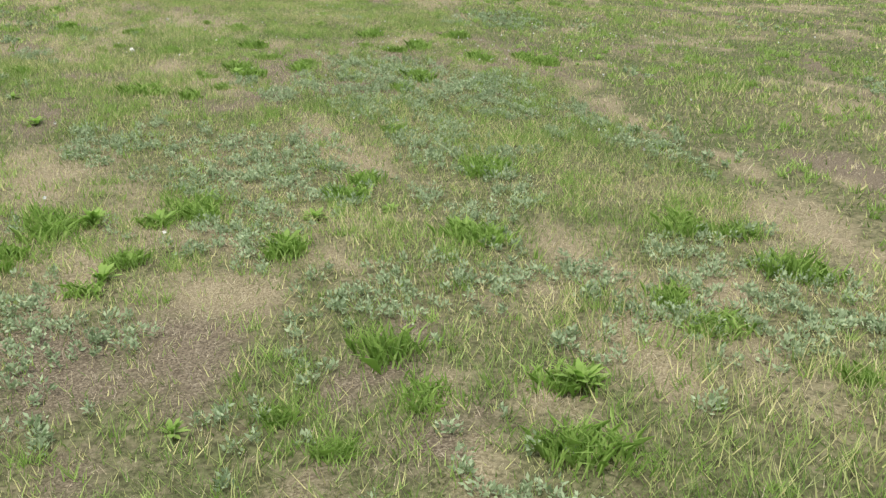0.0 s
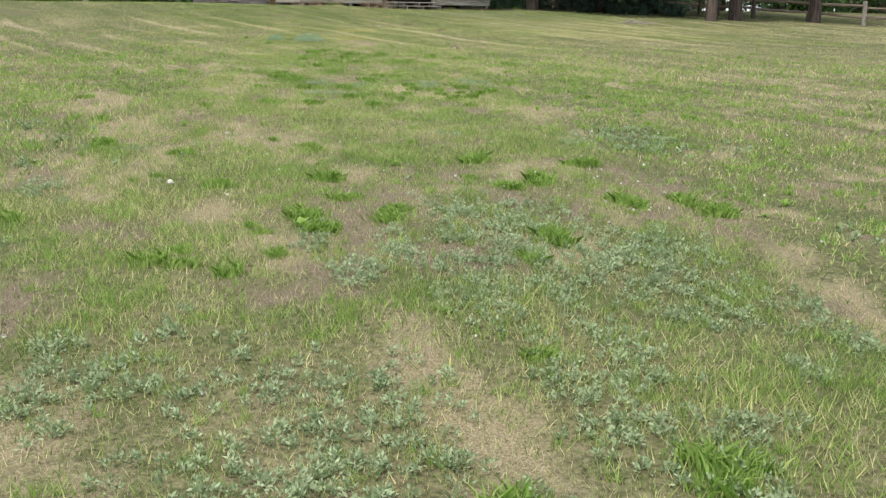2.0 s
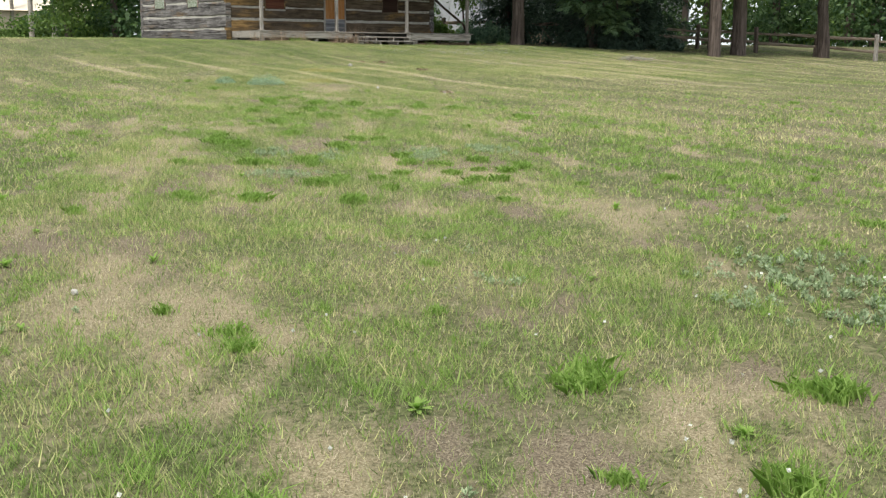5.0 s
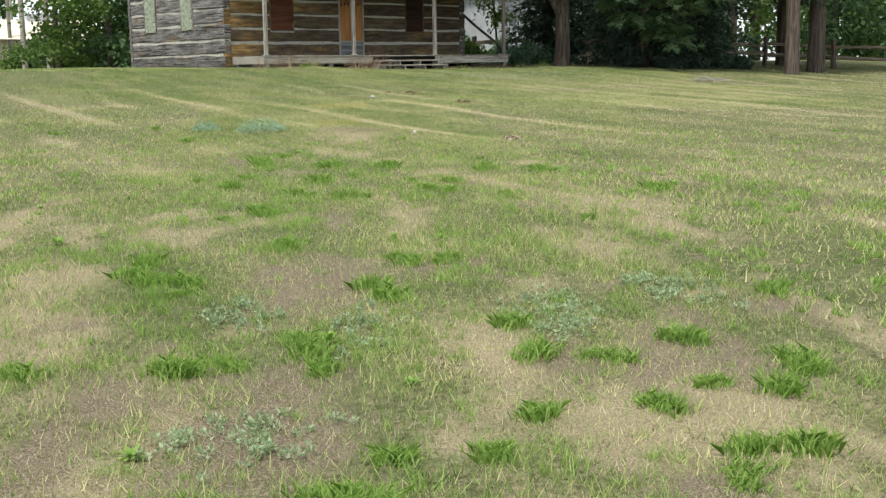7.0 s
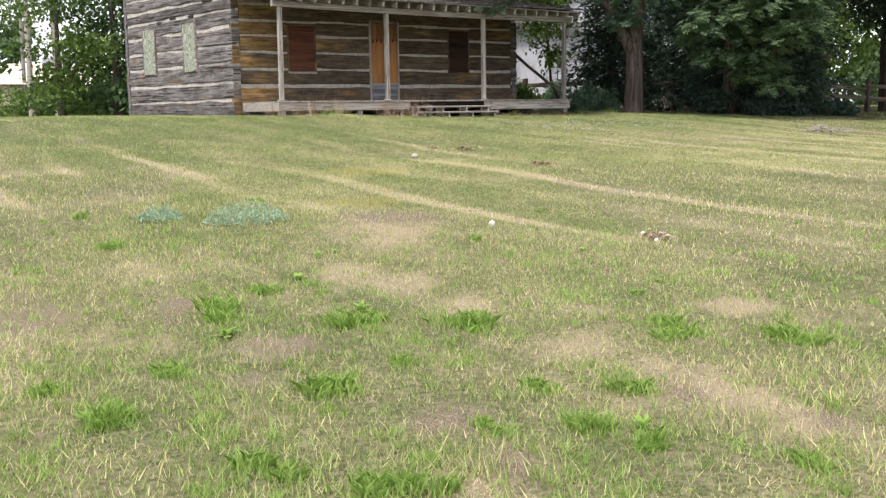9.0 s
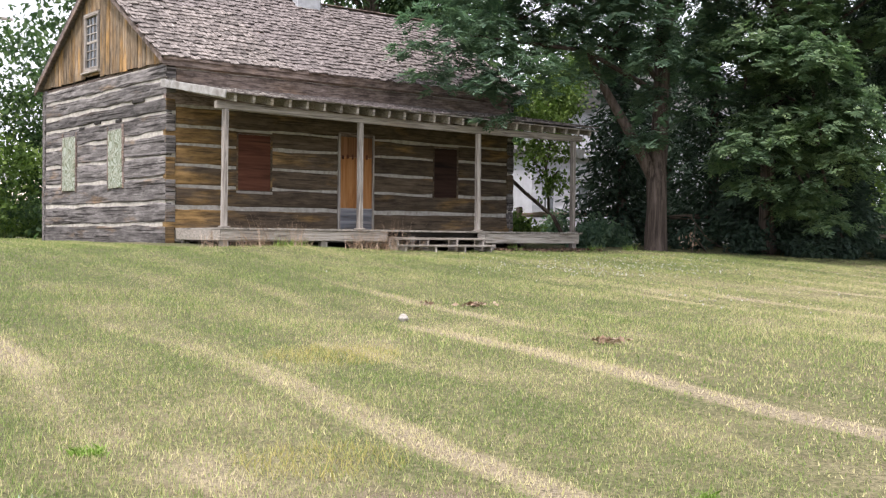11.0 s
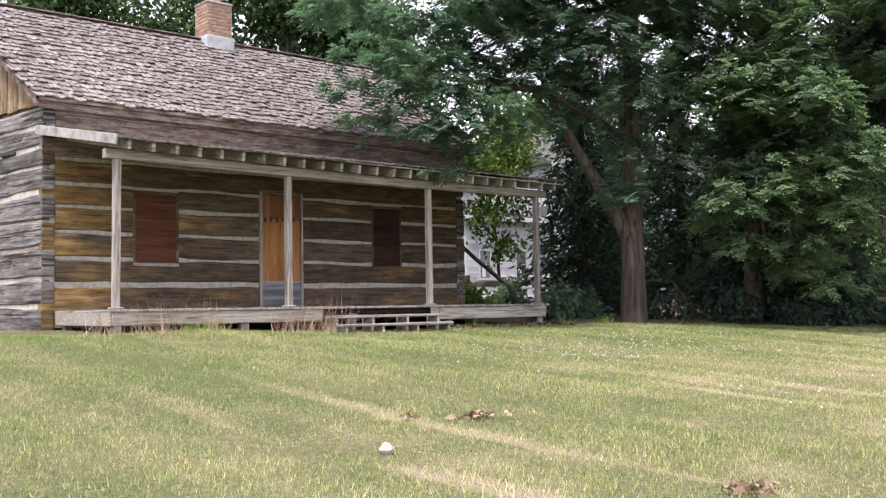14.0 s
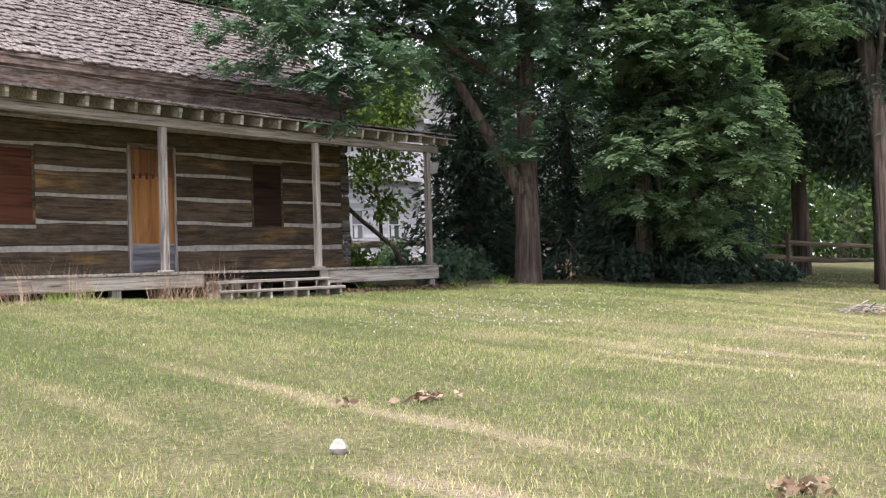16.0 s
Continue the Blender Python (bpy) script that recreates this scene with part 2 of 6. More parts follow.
M["log_front"] = wood("hewn_log_brown", (0.05, 0.037, 0.025), (0.094, 0.069, 0.046), (0.145, 0.112, 0.078), (0.25, 0.155, 0.06), "x", 0.57, relief=0.7, vary=0.3, run=0.1, blotch=0.3, warm=2.6, grain=16, cracks=0.6, crack_from=0.33)
M["log_side"] = wood("hewn_log_grey", (0.045, 0.041, 0.04), (0.128, 0.118, 0.113), (0.235, 0.22, 0.214), (0.19, 0.125, 0.07), "x", 0.58, relief=1.2, vary=0.4, run=0.09, blotch=0.4, grain=14, cracks=0.9, crack_from=0.37)
M["log_upper"] = wood("weathered_beam", (0.06, 0.046, 0.039), (0.185, 0.142, 0.122), (0.31, 0.25, 0.22), (0.2, 0.14, 0.1), "x", 0.56, run=0.14, blotch=0.5)
M["chink"] = plain("lime_chinking", (0.52, 0.49, 0.44), (0.28, 0.26, 0.225), 9, 0.95, 0.6)
M["board"] = wood("gable_board", (0.055, 0.04, 0.03), (0.20, 0.145, 0.09), (0.33, 0.26, 0.185), (0.36, 0.205, 0.07), "z", 0.5, relief=0.5, vary=0.35, blotch=0.4)
M["grey_wood"] = wood("grey_porch_timber", (0.11, 0.095, 0.08), (0.30, 0.27, 0.235), (0.48, 0.44, 0.39), (0.25, 0.19, 0.13), "x", 0.62, relief=0.4)
M["grey_post"] = wood("grey_porch_post", (0.09, 0.077, 0.068), (0.285, 0.255, 0.228), (0.46, 0.425, 0.385), (0.27, 0.2, 0.14), "z", 0.62, relief=0.4)
M["deck"] = wood("deck_plank", (0.09, 0.08, 0.07), (0.25, 0.23, 0.2), (0.42, 0.39, 0.34), (0.2, 0.16, 0.12), "y", 0.6, relief=0.4)
M["rake"] = plain("flaked_white_paint", (0.46, 0.46, 0.44), (0.2, 0.185, 0.165), 5, 0.8)
M["shingle"] = wood("cedar_shingle", (0.06, 0.05, 0.046), (0.175, 0.152, 0.14), (0.31, 0.28, 0.26), (0.12, 0.10, 0.09), "y", 0.6, grain=34, relief=0.5, vary=0.4)
M["shingle_many"] = plain("cedar_shingles", (0.255, 0.225, 0.216), (0.085, 0.072, 0.068), 12, 0.9, 0.5, 0.15, 60, True)
M["ply_red"] = wood("red_brown_plywood", (0.03, 0.012, 0.008), (0.095, 0.036, 0.022), (0.15, 0.06, 0.035), (0.07, 0.03, 0.02), "x", 0.6, grain=9, relief=0.15)
M["ply_dark"] = wood("dark_brown_plywood", (0.012, 0.007, 0.006), (0.035, 0.018, 0.013), (0.055, 0.03, 0.02), (0.03, 0.017, 0.012), "x", 0.6, grain=9, relief=0.15)
M["ply_orange"] = wood("orange_plywood", (0.22, 0.09, 0.03), (0.42, 0.19, 0.065), (0.52, 0.27, 0.11), (0.32, 0.13, 0.045), "z", 0.6, grain=9, relief=0.1)
M["ply_brown"] = wood("stained_plywood", (0.09, 0.042, 0.02), (0.19, 0.09, 0.042), (0.28, 0.14, 0.07), (0.12, 0.06, 0.03), "z", 0.55, grain=9, relief=0.1)
M["ply_grey"] = wood("grey_kick_board", (0.07, 0.07, 0.075), (0.16, 0.165, 0.18), (0.27, 0.27, 0.28), (0.12, 0.1, 0.09), "x", 0.5, grain=7, relief=0.2)
m, nt, n, l, b = nodes_of("swirled_green_board")
v = n.new("ShaderNodeTexCoord").outputs["Object"]
w_ = n.new("ShaderNodeTexWave")
w_.inputs["Scale"].default_value, w_.inputs["Distortion"].default_value, w_.inputs["Detail"].default_value = 3.2, 26.0, 3.0
w_.inputs["Detail Scale"].default_value = 1.1
l.new(v, w_.inputs["Vector"])
col = ramp(nt, w_.outputs["Fac"], [(0.2, (0.13, 0.15, 0.09)), (0.42, (0.2, 0.235, 0.165)), (0.62, (0.28, 0.32, 0.255)), (0.9, (0.35, 0.38, 0.325))])
l.new(mix(nt, ramp(nt, noise_tex(nt, v, 8, 4), [(0.5, (0, 0, 0)), (0.75, (0.6,) * 3)]), col, (0.3, 0.27, 0.2)), b.inputs["Base Color"])
b.inputs["Roughness"].default_value = 0.8
M["swirl"] = m
M["brick"] = plain("chimney_brick", (0.40, 0.255, 0.18), (0.24, 0.15, 0.11), 9, 0.9, 0.5)
M["mortar"] = plain("grey_mortar", (0.42, 0.39, 0.35), (0.28, 0.26, 0.23), 9, 0.95)
M["zinc"] = plain("galvanised_flashing", (0.50, 0.52, 0.54), (0.34, 0.35, 0.37), 5, 0.5, 0.1, 0.5)
# near-black: the shade of hollows put into the colour, also the lantern cord
M["dark"] = plain("hollow_shade_and_cord", (0.03, 0.026, 0.022), (0.015, 0.013, 0.011))
M["white_paint"] = plain("white_siding_paint", (0.47, 0.475, 0.51), (0.37, 0.375, 0.41), 2, 0.6, 0.05, island=True)
M["roof_far"] = plain("asphalt_roofing", (0.10, 0.095, 0.09), (0.06, 0.06, 0.06), 3, 0.9)
M["glass"] = nodes_of("window_glass")[0]
g_ = M["glass"].node_tree.nodes["Principled BSDF"]
g_.inputs["Base Color"].default_value, g_.inputs["Roughness"].default_value = (0.05, 0.06, 0.065, 1), 0.06
g_.inputs["Specular IOR Level"].default_value = 0.8
M["bark"] = wood("ridged_bark", (0.024, 0.018, 0.015), (0.085, 0.065, 0.055), (0.155, 0.122, 0.105), (0.09, 0.072, 0.058), "z", 0.6, grain=14, relief=1.0)
M["leaf"] = leaf_mat("box_elder_leaf", (0.05, 0.09, 0.066), (0.105, 0.172, 0.12), (0.21, 0.295, 0.18), 0.45, 0.8, 0.28)
# copy of box_elder_leaf, yellower, with stronger light put into its colour
M["lit_leaf"] = leaf_mat("lit_box_elder_leaf", (0.06, 0.104, 0.068), (0.135, 0.205, 0.12), (0.28, 0.37, 0.18), 0.5, 0.8, 0.28)
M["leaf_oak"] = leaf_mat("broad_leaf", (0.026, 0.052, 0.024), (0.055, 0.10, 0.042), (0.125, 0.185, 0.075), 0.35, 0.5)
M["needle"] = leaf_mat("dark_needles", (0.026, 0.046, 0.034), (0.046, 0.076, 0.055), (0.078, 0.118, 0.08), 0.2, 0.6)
# lighter copy of the broad leaf, sunlight put into its colour
M["leaf_sun"] = leaf_mat("sunlit_leaf", (0.05, 0.09, 0.02), (0.085, 0.14, 0.035), (0.17, 0.24, 0.06), 0.35, 0.3)
M["fence"] = wood("split_rail", (0.06, 0.046, 0.036), (0.19, 0.15, 0.115), (0.31, 0.26, 0.205), (0.1, 0.07, 0.05), "x", 0.6)
M["stone"] = plain("pale_stone", (0.58, 0.55, 0.50), (0.38, 0.35, 0.31), 14, 0.9, 0.5)
M["gravel"] = plain("pale_gravel", (0.55, 0.53, 0.50), (0.42, 0.40, 0.37), 2, 0.95)
M["pole"] = plain("utility_pole_wood", (0.36, 0.33, 0.29), (0.24, 0.21, 0.18), 2, 0.9)
M["orange"] = plain("orange_panel", (0.7, 0.28, 0.05), (0.5, 0.2, 0.05), 2, 0.6)
M["cream"] = plain("cream_wall", (0.62, 0.53, 0.42), (0.5, 0.43, 0.34), 2, 0.9)
M["litter"] = leaf_mat("leaf_litter", (0.05, 0.03, 0.02), (0.12, 0.075, 0.05), (0.24, 0.17, 0.12), 0.05, 6.0)
M["dead_leaf"] = leaf_mat("dead_leaf", (0.14, 0.08, 0.05), (0.30, 0.21, 0.145), (0.5, 0.41, 0.33), 0.1, 6.0)

# ---- mesh helpers ----
rng = np.random.default_rng(7)


def mesh_of(name, verts, faces, material, smooth=False):
    me = bpy.data.meshes.new(name)
    me.from_pydata([tuple(p) for p in verts], [], [tuple(q) for q in faces])
    me.materials.append(material)
    if smooth:
        me.polygons.foreach_set("use_smooth", [True] * len(me.polygons))
    me.update()
    return me


def tri_soup(name, verts, sizes, material):
    """Many small loose faces in one mesh; sizes: corners of every face, in the order of the corners."""
    me = bpy.data.meshes.new(name)
    nv, nf = len(verts), len(sizes)
    me.vertices.add(nv)
    me.vertices.foreach_set("co", np.asarray(verts, np.float32).ravel())
    me.loops.add(nv)
    me.loops.foreach_set("vertex_index", np.arange(nv, dtype=np.int32))
    me.polygons.add(nf)
    starts = np.concatenate([[0], np.cumsum(sizes)[:-1]]).astype(np.int32)
    me.polygons.foreach_set("loop_start", starts)
    me.materials.append(material)
    me.update(calc_edges=True)
    return me


def part(name, data, material, parent=None, label="", m=None):
    """One mesh object from a bmesh or a mesh, under its thing."""
    if isinstance(data, bmesh.types.BMesh):
        me = bpy.data.meshes.new(name)
        data.to_mesh(me)
        data.free()
        me.materials.append(material)
        data = me
    ob = new(name, data)
    if parent is not None:
        ob.parent = parent
    if m is not None:
        ob.matrix_local = m
    if label:
        tagged(ob, label)
    return ob


def empty(name, at, label, category, group="", kind=""):
    ob = new(name)
    ob.location = at
    ob.empty_display_size = 0.2
    bpy.context.view_layer.update()
    return tagged(ob, label, category, group, kind)


def box(x0, x1, y0, y1, z0, z1, bevel=0.008, wobble=0.0, bm=None):
    bm = bm or bmesh.new()
    r = bmesh.ops.create_cube(bm, size=1)
    for q in r["verts"]:
        q.co = Vector((x0 + (q.co.x + 0.5) * (x1 - x0), y0 + (q.co.y + 0.5) * (y1 - y0), z0 + (q.co.z + 0.5) * (z1 - z0)))
        if wobble:
            q.co += Vector([random.uniform(-wobble, wobble) for _ in range(3)])
    if bevel:
        es = list({e for q in r["verts"] for e in q.link_edges})
        bmesh.ops.bevel(bm, geom=es, offset=bevel, segments=1, affect="EDGES")
    return bm


def timber(length, height, depth, segs=26, rough=0.012, seed=0, round_=0.03):
    """A hewn timber along x from 0, its outer face towards -y at y = 0, middle at z = 0; edges and face uneven."""
    vs, fs = [], []
    c = round_
    for i in range(segs + 1):
        x = length * i / segs
        up = noise.noise((x * 0.9, seed * 3.1, 0.0)) * rough * 2.2 + noise.noise((x * 3.7, seed * 3.1, 5.0)) * rough
        dn = noise.noise((x * 0.9, seed * 3.1, 9.0)) * rough * 2.2 + noise.noise((x * 3.7, seed * 3.1, 14.0)) * rough
        fr = noise.noise((x * 1.6, seed * 3.1, 20.0)) * rough * 1.3
        fm = noise.noise((x * 2.6, seed * 3.1, 31.0)) * rough * 1.5
        t, u = height / 2 + up, -height / 2 + dn
        vs += [(x, depth, u), (x, c + fr, u), (x, fr, u + c), (x, fm - 0.004, (t + u) / 2), (x, fr, t - c), (x, c + fr, t), (x, depth, t)]
    k = 7
    for i in range(segs):
        for j in range(k):
            a, b_ = i * k + j, i * k + (j + 1) % k
            fs.append((a, b_, b_ + k, a + k))
    fs.append(tuple(range(k))[::-1])
    fs.append(tuple(segs * k + j for j in range(k)))
    return vs, fs


# ---- patches of the lawn ----
AX, AY = -19.4, -38.5
DX, DY = 0.4907, 0.8713


def plan(a, b_):
    """From metres along and to the right of the worn line over the lawn to world x, y."""
    return AX + a * DX + b_ * DY, AY + a * DY - b_ * DX


def unplan(x, y):
    """The inverse: world x, y to metres along and to the right of the worn line."""
    return (x - AX) * DX + (y - AY) * DY, (x - AX) * DY - (y - AY) * DX


def vnoise(x, y, cell, seed_):
    """Smooth random field between 0 and 1."""
    g = np.random.default_rng(seed_).random((97, 97))
    u, v = x / cell + 500, y / cell + 500
    i, j = np.floor(u).astype(int), np.floor(v).astype(int)
    fu, fv = u - i, v - j
    fu, fv = fu * fu * (3 - 2 * fu), fv * fv * (3 - 2 * fv)
    i0, i1, j0, j1 = i % 97, (i + 1) % 97, j % 97, (j + 1) % 97
    return (g[i0, j0] * (1 - fu) + g[i1, j0] * fu) * (1 - fv) + (g[i0, j1] * (1 - fu) + g[i1, j1] * fu) * fv


# patches by metres along and across the worn line, with their half length and half width
STRAW_START = [(5.91, 0.22, 0.5, 0.16), (5.2, 0.46, 0.43, 0.15), (5.11, -1.06, 0.68, 0.25), (3.28, -0.2, 0.33, 0.21), (4.56, -0.69, 0.47, 0.18), (3.14, 1.55, 0.22, 0.12), (3.65, 1.1, 0.35, 0.13), (2.35, 0.71, 0.16, 0.12), (2.02, 0.45, 0.12, 0.11), (2.51, 1.06, 0.18, 0.1), (2.5, 0.42, 0.14, 0.09)]
STRAW_MID = [(10.35, -1.51, 0.9, 0.2), (12.23, -2.07, 1.0, 0.33), (12.03, -1.07, 1.0, 0.29), (11.58, -0.61, 0.7, 0.2), (8.46, -0.86, 0.43, 0.16), (7.66, -0.51, 0.28, 0.12), (9.67, 0.0, 0.58, 0.18), (14.56, -1.56, 0.98, 0.27), (13.85, 2.06, 0.79, 0.33), (16.11, 1.45, 0.94, 0.4), (7.12, -0.32, 0.17, 0.17), (8.87, 0.29, 0.32, 0.19), (7.7, 0.85, 0.18, 0.11), (14.16, -2.81, 1.0, 0.35)]
STRAW_END = [(18.37, -1.59, 0.69, 0.28), (20.37, -2.39, 1.1, 0.21), (16.82, 0.7, 0.69, 0.15), (18.91, 1.71, 0.53, 0.29), (26.74, 0.18, 0.9, 0.47), (16.0, 0.48, 0.35, 0.16), (16.86, 2.41, 0.54, 0.15), (20.74, 2.24, 0.68, 0.52), (19.43, 2.33, 0.53, 0.32), (17.31, -1.24, 0.6, 0.18), (15.73, 0.85, 0.25, 0.11)]
STRAW_LAST = [(24.87, -0.12, 0.49, 0.22), (24.4, 0.2, 0.42, 0.25), (23.83, 0.54, 0.36, 0.22), (22.28, 1.42, 0.25, 0.17), (22.03, 1.55, 0.22, 0.18), (21.73, 1.71, 0.19, 0.19), (29.45, -2.51, 0.84, 0.48), (22.93, 1.05, 0.22, 0.19), (22.56, 1.28, 0.21, 0.15), (23.85, 2.12, 0.3, 0.27), (23.0, -0.52, 0.27, 0.16), (21.14, 0.38, 0.09, 0.14)]
STRAW_MORE = [(14.5, -0.51, 0.38, 0.29), (14.22, 0.6, 0.28, 0.24), (16.89, -1.62, 0.88, 0.28), (13.98, 0.78, 0.16, 0.15), (15.69, 0.43, 0.3, 0.18), (15.48, -0.85, 0.44, 0.24)]
BARE_MORE = [(14.64, 1.15, 0.3, 0.15), (15.12, -1.17, 0.45, 0.2), (17.87, -0.29, 0.47, 0.19), (14.5, -0.07, 0.16, 0.12), (14.09, -0.62, 0.17, 0.2), (13.98, 1.42, 0.2, 0.16)]
BARE_START = [(2.84, -0.62, 0.29, 0.23), (2.88, -0.31, 0.26, 0.19), (2.18, -0.44, 0.1, 0.09), (2.13, 0.06, 0.1, 0.08), (8.43, 0.06, 0.79, 0.3), (9.33, 2.14, 0.6, 0.32), (6.4, -1.46, 0.48, 0.2), (7.4, 0.49, 0.36, 0.38), (7.63, 0.1, 0.29, 0.18), (8.48, 1.89, 0.37, 0.21), (7.99, 2.17, 0.37, 0.15), (8.88, 1.0, 0.33, 0.17),
              (15.95, -0.25, 0.9, 0.32), (9.77, 0.76, 0.38, 0.16), (6.94, -0.56, 0.18, 0.14), (7.07, -0.09, 0.2, 0.15), (10.13, 2.03, 0.34, 0.14), (12.82, -1.63, 0.61, 0.27)]
BARE_END = [(18.36, -0.06, 0.57, 0.29), (16.43, 1.22, 0.29, 0.1), (15.34, 1.09, 0.12, 0.2), (15.83, -0.97, 0.36, 0.17), (20.27, 0.0, 0.35, 0.13), (18.4, -0.37, 0.36, 0.13), (17.42, 2.17, 0.22, 0.14), (16.26, -0.89, 0.32, 0.15), (16.62, 0.96, 0.31, 0.12), (16.77, 1.4, 0.21, 0.1),
            (27.5, 0.25, 0.5, 0.42), (23.1, -0.42, 0.24, 0.17), (22.56, -0.45, 0.18, 0.12), (21.41, 0.53, 0.13, 0.09), (24.03, -1.05, 0.29, 0.13), (21.9, 0.33, 0.13, 0.13), (23.83, -1.84, 0.34, 0.19), (21.8, 1.79, 0.13, 0.11), (22.2, 1.25, 0.14, 0.09)]
SAGE_SPOTS = [(7.45, 0.87, 1.1, 0.46), (5.1, -0.13, 0.7, 0.37), (4.73, 0.17, 0.41, 0.24), (2.27, -0.17, 0.14, 0.13), (3.21, 0.3, 0.32, 0.19), (5.62, 0.85, 0.57, 0.26), (4.06, -0.16, 0.39, 0.21), (2.93, 1.16, 0.19, 0.11), (2.42, -0.6, 0.12, 0.1), (5.37, 2.17, 0.49, 0.26),
              (7.28, 1.24, 0.55, 0.39), (6.92, 1.42, 0.32, 0.26), (6.95, 0.05, 0.19, 0.15), (7.42, 0.21, 0.2, 0.11), (6.95, 0.85, 0.27, 0.2), (8.07, 0.75, 0.26, 0.14), (7.48, 1.62, 0.33, 0.25), (11.76, 2.56, 0.73, 0.41), (15.81, -0.3, 0.2, 0.21), (17.17, 0.09, 0.29, 0.16), (17.71, 1.76, 0.3, 0.18), (17.55, -0.51, 0.33, 0.2), (17.35, 1.07, 0.31, 0.17)]


def spots(a, b_, patches):
    """Soft oval patches of a ragged outline, 0 to 1."""
    wob = 0.45 + 0.5 * vnoise(a, b_, 0.08, 31) + 0.7 * vnoise(a / 1.6, b_, 0.2, 32)
    thin = np.clip(0.34 + 0.65 * vnoise(a, b_, 0.05, 36) + 0.45 * vnoise(a / 1.5, b_, 0.14, 37), 0, 1)
    out = np.zeros(np.shape(a))
    for pa, pb, ra, rb in patches:
        d2 = ((a - pa) / ra) ** 2 + ((b_ - pb) / rb) ** 2
        near = d2 < 9
        out[near] = np.maximum(out[near], np.clip(1.45 - np.sqrt(d2[near]) / wob[near], 0, 1))
    return out * thin


def step_(v, lo, hi):
    return np.clip((v - lo) / (hi - lo), 0, 1)


def fields(x, y):
    """How dry, bare, grey-weedy and coarse the lawn is, each 0 to 1; the rough end is patchier than the mown part."""
    a, b_ = unplan(x, y)
    rough_end = np.clip((28 - a) / 8, 0.0, 1.0)
    u = a / 1.7
    straw = step_(0.40 * vnoise(u, b_, 0.55, 1) + 0.35 * vnoise(u, b_, 0.2, 2) + 0.25 * vnoise(a, b_, 0.07, 35), 0.55, 0.70)
    bare = step_(0.55 * vnoise(u, b_, 0.42, 4) + 0.45 * vnoise(u, b_, 0.13, 5), 0.69, 0.79)
    sage = step_(0.6 * vnoise(u, b_, 0.9, 6) + 0.4 * vnoise(u, b_, 0.22, 7), 0.66, 0.75) * np.clip((14 - a) / 5, 0.0, 1.0)
    coarse = step_(0.5 * vnoise(u, b_, 0.34, 12) + 0.5 * vnoise(u, b_, 0.12, 13), 0.5, 0.66)
    straw = np.maximum(straw * 0.8 * rough_end, spots(a, b_, STRAW_START + STRAW_MID + STRAW_MORE + STRAW_END + STRAW_LAST))
    bare = np.maximum(bare * 0.8 * rough_end, spots(a, b_, BARE_START + BARE_MORE + BARE_END))
    sage = np.maximum(sage * 0.8, spots(a, b_, SAGE_SPOTS))
    return straw, bare, sage, coarse * rough_end, rough_end


# ---- ground ----
GY = [-60, -40, -33, -22, -16, -11.3, -8.6, -4.5, -0.6, 3, 60]
GZ = [-1.55, -1.5, -1.38, -1.14, -0.94, -0.69, -0.575, -0.24, 0.07, 0.12, 0.12]


def ground_z(x, y):
    """Height of the lawn: it falls gently from the cabin to the street side, with slight unevenness."""
    hollow = np.interp(x, [1.2, 3.2, 9.2, 10.1], [0, 1, 1, 0]) * np.interp(y, [-2.9, -1.2, 1.2, 2.0], [0, 1, 1, 0])
    base = np.interp(y, GY, GZ) - 0.085 * hollow
    return base + 0.02 * np.sin(x * 0.7 + 0.4 * y) * np.cos(0.5 * y - 0.2 * x) + 0.008 * np.sin(2.3 * x + 1.1 * y)


xs = np.concatenate([np.linspace(-900, -70, 12), np.arange(-60, -22.1, 0.75), np.arange(-22, -3, 0.19), np.arange(-3, 60, 0.75), np.linspace(70, 900, 12)])
ys = np.concatenate([np.linspace(-900, -70, 12), np.arange(-60, -39.1, 0.75), np.arange(-39, -12, 0.19), np.arange(-12, 60, 0.75), np.linspace(70, 900, 12)])
gx, gy = np.meshgrid(xs, ys)
gz = ground_z(gx, gy)
gv = np.stack([gx, gy, gz], -1).reshape(-1, 3)
nx = len(xs)
gf = [(j * nx + i, j * nx + i + 1, (j + 1) * nx + i + 1, (j + 1) * nx + i) for j in range(len(ys) - 1) for i in range(nx - 1)]
ground_mesh = mesh_of("ground", gv, gf, M["turf"], True)
worn_col = np.ones((len(gv), 4), np.float32)
for c_, f_ in enumerate(fields(gv[:, 0], gv[:, 1])[:3]):
    worn_col[:, c_] = f_ * (np.abs(gv[:, 0] + 12.5) < 9.4) * (np.abs(gv[:, 1] + 25.5) < 13.4)
ground_mesh.attributes.new("wear", "FLOAT_COLOR", "POINT").data.foreach_set("color", worn_col.ravel())
tagged(new("ground", ground_mesh), "uneven dry summer lawn sloping up to the cabin", "ground", kind="structure")

# ---- log cabin ----
SK = 0.12  # the end walls stand a little out of square


def skew(u, y):
    return u - SK * (y - 2.13)


XL, XR, YF, YB = -0.34, 8.75, 2.13, 8.53
cabin = empty("log_cabin", (4.2, 5.3, 0.1), "old two-room hewn log cabin with pale chinking, boarded up", "log cabin")
ORG = Matrix.Translation((-4.2, -5.3, -0.1))


def cab(name, data, material, parent=cabin, label="", m=None):
    """A part of the cabin given in world coordinates."""
    ob = part(name, data, material, parent, label)
    ob.matrix_local = (ORG if parent is cabin else Matrix.Identity(4)) @ (m or Matrix.Identity(4))
    return ob


